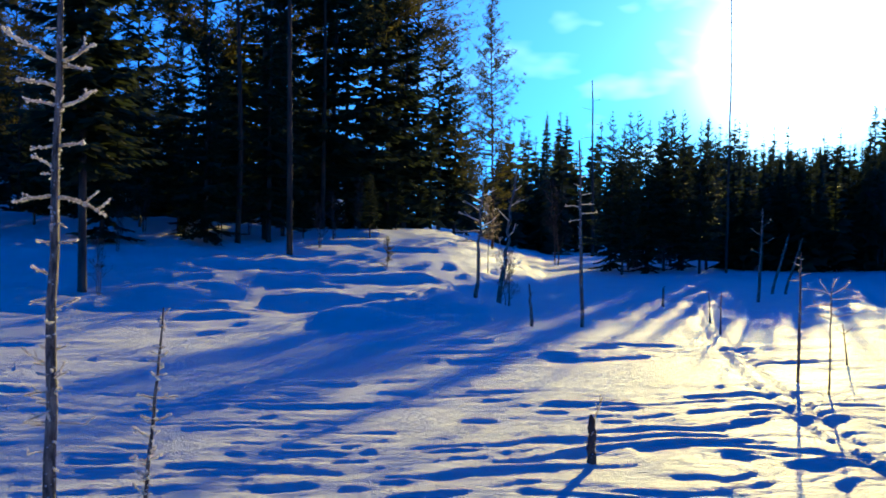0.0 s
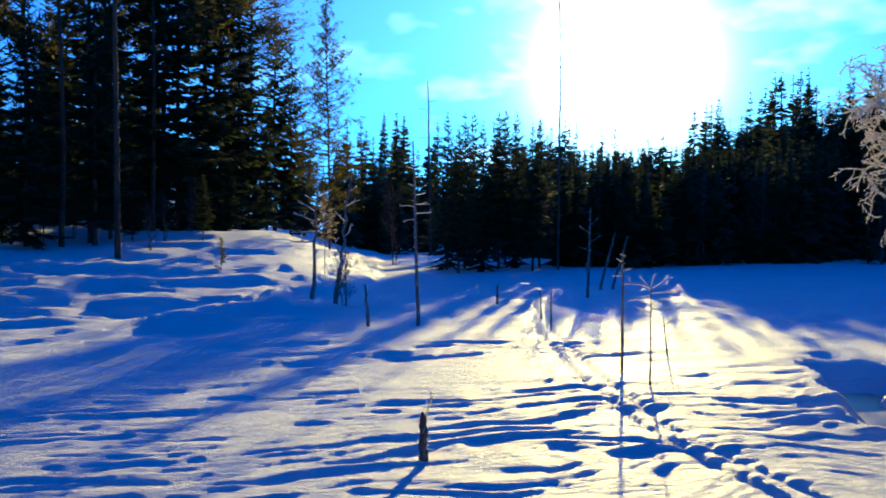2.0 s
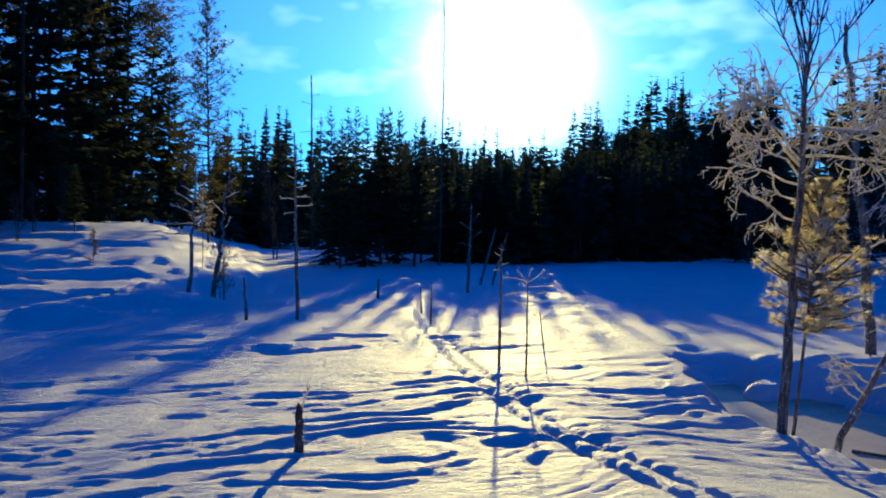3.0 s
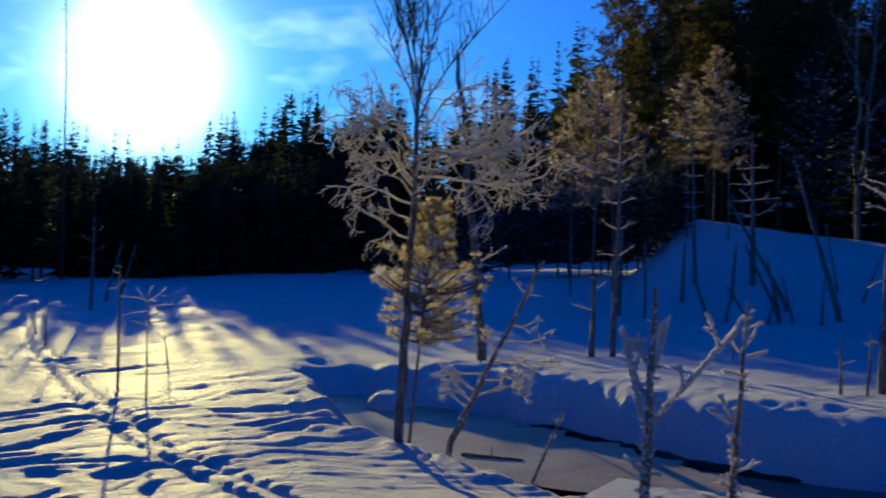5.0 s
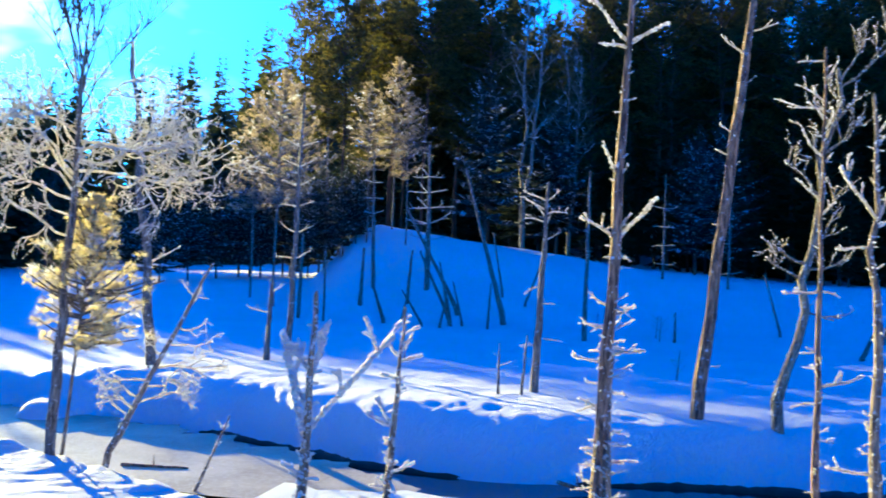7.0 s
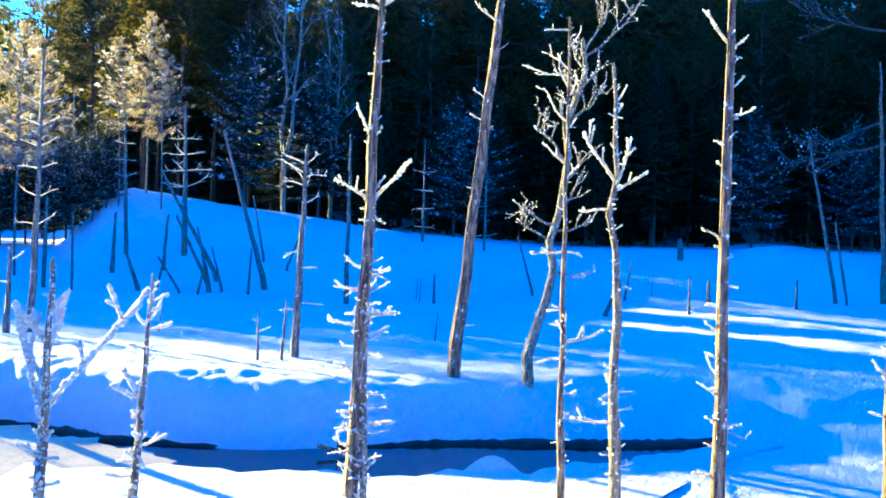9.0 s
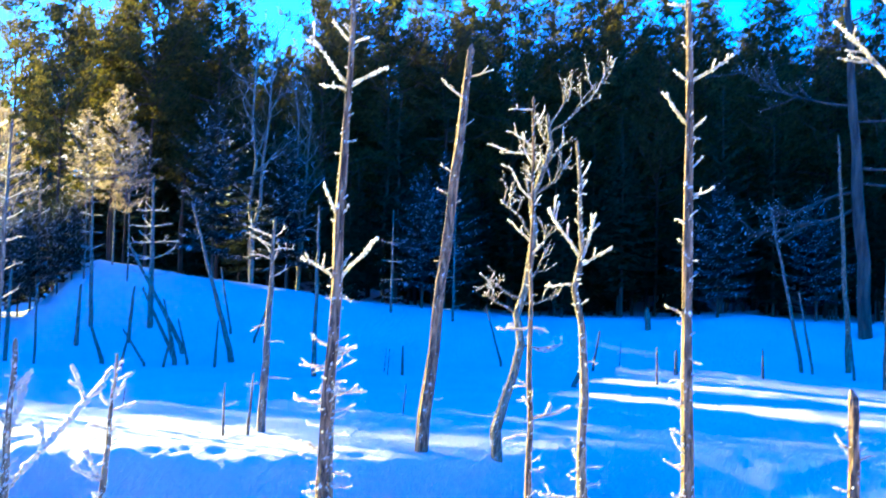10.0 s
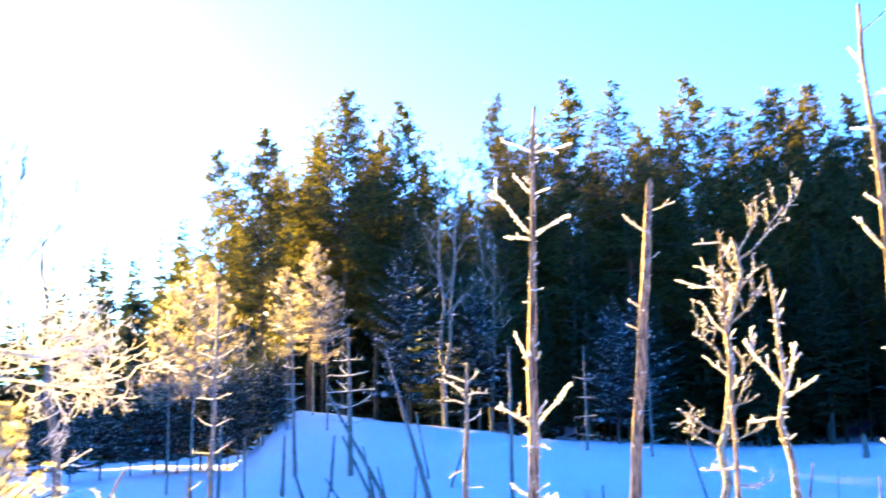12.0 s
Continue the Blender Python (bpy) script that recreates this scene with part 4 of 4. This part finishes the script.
snag("dead_pine", 5.2, -0.62, 3.9, 0.035, (-0.38, 0.0), [(2.62, 180, .62, 31), (3.0, 180, .36, 50), (3.1, 0, .3, 40), (1.85, 180, .3, 25), (2.2, 0, .3, 40)], "leaning dead pine with long bare limbs", group=G1, bark=BARK_FROST, rime=1.0, stubs=20)
snag("tree_stump", 5.67, -0.1, 1.27, 0.035, (-0.02, 0.0), [(1.0, 180, .12, 30), (.95, 0, .12, 30), (.8, 180, .1, 10)], "broken rimed stump on the creek bank", "stump", bark=BARK_BROWN, rime=1.6, stubs=26, tip=0.7)
snag("dead_pine", 10.37, 6.2, 2.6, 0.055, (0.08, 0.0), [(2.4, 0, .2, 40), (2.4, 180, .3, 30), (2.3, 180, .32, 10), (2.25, 0, .25, 25), (2.15, 180, .26, 25), (2.1, 20, .22, 50), (2.2, 200, .26, 50), (1.95, 0, .2, 10), (1.4, 180, .22, -10), (1.2, 0, .2, -10), (.8, 0, .25, -5), (.7, 180, .2, 0)], "small dead pine with a frosted brushy top", group=G1, bark=BARK_GREY, rime=1.0, stubs=26)
snag("dead_shrub", 3.98, 3.73, 1.45, 0.031, (0.05, 0.0), [(0.66, 180, .6, 74), (0.74, 0, .66, 58), (0.85, 180, .3, 58), (0.98, 15, .32, 72), (1.05, 190, .24, 50), (.5, 200, .14, 30), (1.2, 0, .14, 50)], "rimed forked shrub on the near bank", "shrub", bark=BARK_FROST, rime=7.0, stubs=60, whiskers=10, lump=2.0, tip=0.4, curl=0.07)
snag("dead_sapling", 4.42, 3.53, 1.38, 0.026, (0.09, 0.0), [(.74, 180, .17, 16), (.74, 180, .18, 52), (1.15, 0, .12, 30), (1.1, 0, .13, 10), (1.12, 180, .1, 40), (1.25, 0, .09, 30), (1.0, 180, .1, 10)], "thickly rimed young pine, dead", "sapling", bark=BARK_FROST, rime=5.0, stubs=48, whiskers=18, lump=1.9, tip=0.25)
snag("dead_pine", 11.05, 10.95, 4.1, 0.05, (0.1, 0.0), [(z, p, .28, 20) for z in (1.6, 2.0, 2.4, 2.7, 3.0, 3.3) for p in (0, 180)], "tall slim dead pine with rimed twigs", rime=0.6, stubs=40)
snag("tree_stump", 10.75, 11.1, 1.3, 0.05, (0.05, 0), [(.8, 180, .35, 0), (1.1, 0, .2, 40)], "broken rimed stump beside a slim snag", "stump", rime=0.8, stubs=14)
snag("dead_birch", 8.66, 11.07, 4.35, 0.075, (-0.4, 0.0), [(3.2, 0, .4, 25), (2.9, 180, .35, 30), (3.6, 200, .3, 40), (1.5, 0, .45, 20), (1.4, 10, .3, 45)],
     "dead birch trunk with a broken stub top", bark=BARK_GREY, rime=0.8, stubs=16, crook=0.7)
B = [(1.74, 180, .62, 4), (1.9, 176, .45, 28), (2.05, 182, .7, -4), (2.1, 165, .55, 30), (2.2, 180, 0.9, 34), (2.25, 195, .8, 52), (2.5, 150, .75, 42), (2.6, 185, .7, 22), (2.15, 0, .5, 40), (2.3, 90, .55, 45), (2.3, 270, .55, 35),
     (2.3, 0, 1.1, 30), (2.4, 12, 1.0, 22), (2.45, 350, 1.05, 34), (2.55, 5, .95, 18), (2.65, 340, .8, 38), (2.75, 20, .85, 26)] + [(2.75 + 0.05 * i, (i * 137) % 360, 1.6 - 0.05 * i, 64 + (i * 7) % 17, True) for i in range(11)]
snag("birch", 5.02, 7.64, 3.35, 0.05, (0.16, 0.0), B, "twisted birch with rimed curling limbs under a bare dark top", "tree", bark=BARK_GREY, rime=2.0, stubs=4, curl=0.6, crook=0.5, tip=0.25)
snag("leaning_shrub", 5.3, 7.33, 1.55, 0.032, (0.86, 0.0), [(.25, 180, .3, 40), (.35, 0, .45, 5), (.4, 180, .4, 10), (.5, 0, .5, 15), (.55, 180, .35, 20), (.65, 0, .5, 5), (.75, 180, .3, 50), (.85, 0, .4, -15), (1.0, 0, .3, -30), (1.2, 0, .2, 30), (1.25, 180, .2, 50), (.3, 270, .4, 10)], "leaning dead pine sapling hung with rime", "shrub", bark=BARK_FROST, rime=1.4, stubs=20, curl=0.55, lump=1.4)
snag("dead_twig", 5.57, 6.48, 0.32, 0.016, (0.28, 0.0), [(.2, 0, .09, 60), (.22, 180, .08, 70), (.1, 0, .04, 30)], "rimed twig sticking out of the bank", "twig", bark=BARK_FROST, rime=4.0, stubs=14, lump=1.2)

for x, y, h in ((13.05, 5.6, 0.42), (20.4, 9.3, 0.5), (19.7, 8.9, 0.55), (20.9, 11.0, 0.4), (24.0, 4.9, 0.6), (11.9, 9.4, 0.3)):
    snag("rimed_seedling", x, y, height(x, y) + h, 0.012, (0.03, 0.0), [(height(x, y) + h * f, a, h * 0.35, 35) for f, a in ((0.3, 0), (0.4, 180), (0.5, 60), (0.6, 200), (0.7, 0), (0.8, 170))],
         "tiny rimed seedling in the snow", "sapling", "seedlings across the creek", bark=BARK_FROST, rime=1.6, stubs=8)
# on the flat and the knoll across the creek
G2 = "snags below the knoll"
snag("leaning_snag", 20.3, 13.1, 3.85, 0.07, (-1.05, 0.0), [(3.0, 180, .3, 30)], "grey leaning dead trunk below the knoll", group=G2, rime=0.2, stubs=12)
snag("leaning_snag", 19.27, 13.93, 1.6, 0.06, (-0.3, 0.0), [], "short leaning dead trunk in shaded snow", group=G2, rime=0.1, stubs=4)
snag("dead_pine", 20.82, 15.86, 4.6, 0.08, (-0.05, 0), [(z, p, l, 5) for z, l in ((2.2, .5), (2.6, .6), (3.0, .6), (3.4, .5), (3.8, .4)) for p in (0, 180, 240)], "dead spruce with drooping frosted twigs", group=G2, rime=0.7, stubs=20)
snag("dead_pine", 19.95, 16.93, 4.4, 0.06, (-0.1, 0), [(z, p, .25, 5) for z in (2.4, 2.8, 3.2, 3.6) for p in (0, 180)], "slim dead spruce below the knoll", group=G2, rime=0.5, stubs=30)
snag("dead_pine", 21.3, 19.9, 5.1, 0.06, (-0.05, 0), [(z, p, .3, 5) for z in (2.6, 3.2, 3.8, 4.4) for p in (0, 180)], "slim dead spruce on the knoll", group=G2, rime=0.5, stubs=24)
snag("dead_tree", 18.64, 10.07, 3.6, 0.055, (0, 0), [(3.1, 180, .25, 15), (2.0, 0, .1, 20)], "bare grey snag on the shaded flat", group=G2, rime=0.3, stubs=16)
snag("dead_sapling", 25.7, 11.6, 4.2, 0.04, (0, 0), [(z, p, .3, 0) for z in (1.8, 2.3, 2.8, 3.3) for p in (0, 180)], "thin dead spruce before the forest", group=G2, rime=0.6, stubs=20)
snag("dead_sapling", 26.36, 10.03, 4.2, 0.04, (0, 0), [(1.6, 0, .35, 10), (2.4, 180, .3, 0)], "thin dead spruce before the forest", group=G2, rime=0.5, stubs=16)
snag("tree_stump", 26.8, 4.75, 1.6, 0.09, (-0.03, 0), [], "short dark stump on the snowy flat", "stump", rime=0.1, stubs=4, tip=0.6)
snag("dead_tree", 25.17, -0.1, 5.75, 0.07, (-0.25, 0), [(4.5, 0, .2, 30), (3.0, 180, .15, 20)], "tall thin reddish dead trunk", group=G2, bark=BARK_BROWN, rime=0.2, stubs=20)
snag("dead_spruce", 28.16, -0.5, 12.5, 0.19, (-0.6, 0), [(z, p, l, s) for z, p, l, s in ((10.5, 180, 1.0, 15), (10.0, 0, .9, 5), (9.6, 180, 1.2, 0), (9.2, 0, .9, 0), (8.6, 180, 1.4, 0), (7.0, 180, 3.2, 5), (6.6, 0, 2.2, -5), (5.4, 0, 2.4, -5), (4.8, 180, 2.4, -18), (4.4, 180, 2.9, -22), (5.0, 0, 1.8, -10))], "tall dead spruce with bare outstretched limbs", group=G2, bark=BARK_FOREST, rime=0.1, stubs=30, tip=0.2)
snag("dead_tree", 24.15, 0.85, 4.0, 0.05, (-0.7, 0), [(3.2, 180, .2, 30), (2.2, 0, .2, 20)], "slim leaning grey dead trunk", group=G2, rime=0.3, stubs=24)
snag("dead_tree", 22.16, -0.76, 3.3, 0.055, (0.05, 0), [(2.5, 0, .2, 20)], "slim dark dead trunk on snow", group=G2, bark=BARK_BROWN, rime=0.2, stubs=14)

for i, (az, d, h, lean) in enumerate([(50.4, 24.0, 0.9, -0.3), (51.3, 23.6, 0.7, 0.15), (52.6, 23.4, 0.8, -0.5), (54.2, 24, 1.7, -0.8), (54.8, 23.5, 1.0, -0.25), (53.5, 23.0, 0.5, 0.1), (49.0, 25.5, 1.4, 0.05), (56.2, 23, 1.0, 0.05), (47.0, 24, 1.7, 0), (45.6, 24.5, 2.0, 0.05),
                                       (77.0, 24, 0.9, 0.15), (80.5, 21.5, 0.75, 0.0), (81.5, 23, 0.5, 0.0), (86.0, 22.5, 0.6, 0.0), (88.5, 24, 1.8, -0.3), (76.0, 20.5, 0.5, 0.2), (66.5, 21.5, 0.6, 0.0), (68.2, 21, 0.7, 0.0),
                                       (54.6, 25.0, 2.6, -1.4), (57.0, 25.8, 1.6, -0.3), (58.2, 25.2, 1.1, 0.4), (51.6, 25.6, 1.3, 0.1), (72.0, 24.5, 1.4, -0.4), (90.5, 24, 2.2, -0.2)]):
    x, y = d * math.sin(radians(az)), d * math.cos(radians(az))
    snag("dead_sapling", x, y, height(x, y) + h, 0.035 if i % 3 else 0.055, (lean, 0.0), [], "thin dead trunk standing in shaded snow", "dead tree", "thin dead trunks across the creek", rime=0.25, stubs=6, tip=0.5)
snag("dead_sapling", 9.75, 6.3, 0.75, 0.018, (0.0, 0.0), [(.5, 0, .15, 10), (.6, 180, .08, 30)], "thin rimed sapling on the far bank", "sapling", stubs=8, rime=0.9)
snag("dead_sapling", 10.0, 6.15, 0.85, 0.02, (0.05, 0.0), [(.7, 180, .08, 30)], "thin dead sapling on the far bank", "sapling", stubs=8, rime=0.6)
snag("dead_sapling", 7.95, 10.2, 0.75, 0.014, (-0.05, 0.0), [(.5, 0, .2, 30), (.4, 180, .2, 30)], "thin rimed sapling behind the creek bend", "sapling", stubs=8, rime=0.9)

snag("dead_sapling", 4.12, 15.97, 0.78, 0.018, (0.0, 0.0), [(.5, 180, .1, 40)], "thin dry stalk on lit snow", "sapling", stubs=6, rime=0.3)
snag("dead_sapling", 4.35, 17.46, 0.68, 0.018, (-0.03, 0.0), [(.5, 0, .1, 40)], "thin dry stalk beside the track", "sapling", stubs=6, rime=0.3)
snag("dead_tree", 6.9, 23.0, 2.3, 0.04, (0.05, 0.0), [(1.5, 0, .3, 30), (1.7, 180, .3, 25), (1.9, 0, .25, 35), (1.3, 180, .25, 10)], "grey dead tree at the edge of the lit snow", rime=0.2, stubs=14)
snag("leaning_snag", 8.09, 25.8, 1.75, 0.045, (0.4, 0.0), [], "leaning dead trunk in shaded snow", rime=0.1, stubs=6)
snag("leaning_snag", 8.5, 26.0, 1.65, 0.04, (0.4, 0.0), [], "thin leaning dead trunk in shaded snow", rime=0.1, stubs=6)


def log(name, a, b, r, label):
    """A fallen stem lying between two points."""
    q = random.Random(int(a[0] * 100))
    base, tip = Vector(a), Vector(b)
    pts = [base.lerp(tip, k / 6) + Vector((q.gauss(0, 1), q.gauss(0, 1), q.gauss(0, 0.6))) * 0.2 * r for k in range(7)]
    shape = Build().tube(pts, [r * (1 - 0.07 * k) * q.uniform(0.9, 1.1) for k in range(7)], 8)
    top = thing(name, label, "log")
    part("stem", shape, BARK_BROWN, top, smooth=True)
    part("snag_end", Build().tube([pts[3], pts[3] + Vector((0.03, 0.05, 0.10))], [r * 0.4, r * 0.15], 5), BARK_BROWN, top)
    return top


log("fallen_log", (5.72, 7.62, -0.262), (6.08, 7.15, -0.27), 0.018, "dark wet log lying at the ice edge")
log("fallen_log", (8.0, 4.5, -0.26), (8.1, 4.12, -0.33), 0.02, "dark dead limb reaching into the creek")

# ---- living and leafless trees near the creek ----
golden = pine("young_pine", 2.25, 0.72, 301, NEEDLE_FROST, "small rimed pine with pale golden needles", low=0.42, limbs=84, tuft=40, size=0.085, bark=BARK_GREY)
golden.matrix_world = Matrix.Translation((5.16, 7.67, height(5.16, 7.67))) @ Matrix.Rotation(radians(6), 4, Vector((0.56, 0.83, 0)))
frosted = [pine("frosted_birch", 5.5, 1.35, 310 + i, CANOPY_FROST, "slim tree with a rime-white feathery crown", low=0.42, limbs=70, tuft=20, size=0.12, bark=BARK_GREY) for i in range(3)]
forked = [twiggy("white_birch", 7.4, 1.3, 330 + i, "forked bare birch with pale trunks", stems=2, low=0.45, depth=4, twig=TWIG_TAN, r0=0.075, fine=0.014, up=1.0, curl=0.4) for i in range(2)]
forked[0].matrix_world, forked[1].matrix_world = at(57.8, 31), at(60.5, 33.5, 50, 0.9)
used = set()
for i, (az, d, tall) in enumerate([(44.2, 26, 5.9), (42.9, 27, 5.2), (45.2, 27.5, 5.6), (49.2, 28, 4.4), (50.6, 29, 4.8), (51.4, 28, 4.2), (2.0, 26, 2.0)]):
    m = frosted[i % 3]
    where = at(az, d, rnd.uniform(0, 360), tall / 5.5)
    if m in used:
        copy_thing(m, where @ Matrix.Diagonal([1 / s for s in m.scale] + [1]))
    else:
        m.matrix_world = where
        used.add(m)
shrub = twiggy("bare_shrub", 3.4, 1.0, 340, "grey leafless shrub at the wood's edge", "shrub", stems=3, low=0.2, depth=3, wood=BARK_FOREST, twig=TWIG_DARK, r0=0.03, fine=0.016, up=0.9, curl=0.35)
shrub.matrix_world = at(6, 44)
for _ in range(15):
    az = rnd.choice((rnd.uniform(3, 14), rnd.uniform(22, 40)))
    d, s = rnd.uniform(40, 52), rnd.uniform(0.7, 1.25)
    if -12.6 < across(az, d) < -7.4:
        continue
    tagged(copy_thing(shrub, at(az, d, rnd.uniform(0, 360), s)), group="shrubs before the woods")
# scrub under the edge of the wooded rise
for az, d, size in ((-16.8, 30, 0.42), (-14.2, 31, 0.36), (-12.8, 30.5, 0.45), (-11.2, 31.5, 0.4), (-7.4, 28.6, 0.34), (-6.6, 31, 0.4), (-5.2, 33, 0.45), (-18.2, 27, 0.3), (-19.3, 20.8, 0.3)):
    tagged(copy_thing(shrub, at(az, d, az * 50, size)), group="scrub under the trees")
frosty = twiggy("rimed_shrub", 0.95, 0.34, 342, "low rimed shrub between two dead pines", "shrub", stems=4, low=0.15, depth=3, twig=TWIG_FROST, r0=0.012, fine=0.01, up=0.9, curl=0.4)
frosty.matrix_world = at(2.9, 20.3)
seedling = pine("pine_seedling", 0.75, 0.26, 350, NEEDLE_PINE, "knee-high green pine seedling in the snow", low=0.1, limbs=16, tuft=10, size=0.09)
seedling.matrix_world = at(-3.7, 24.5)
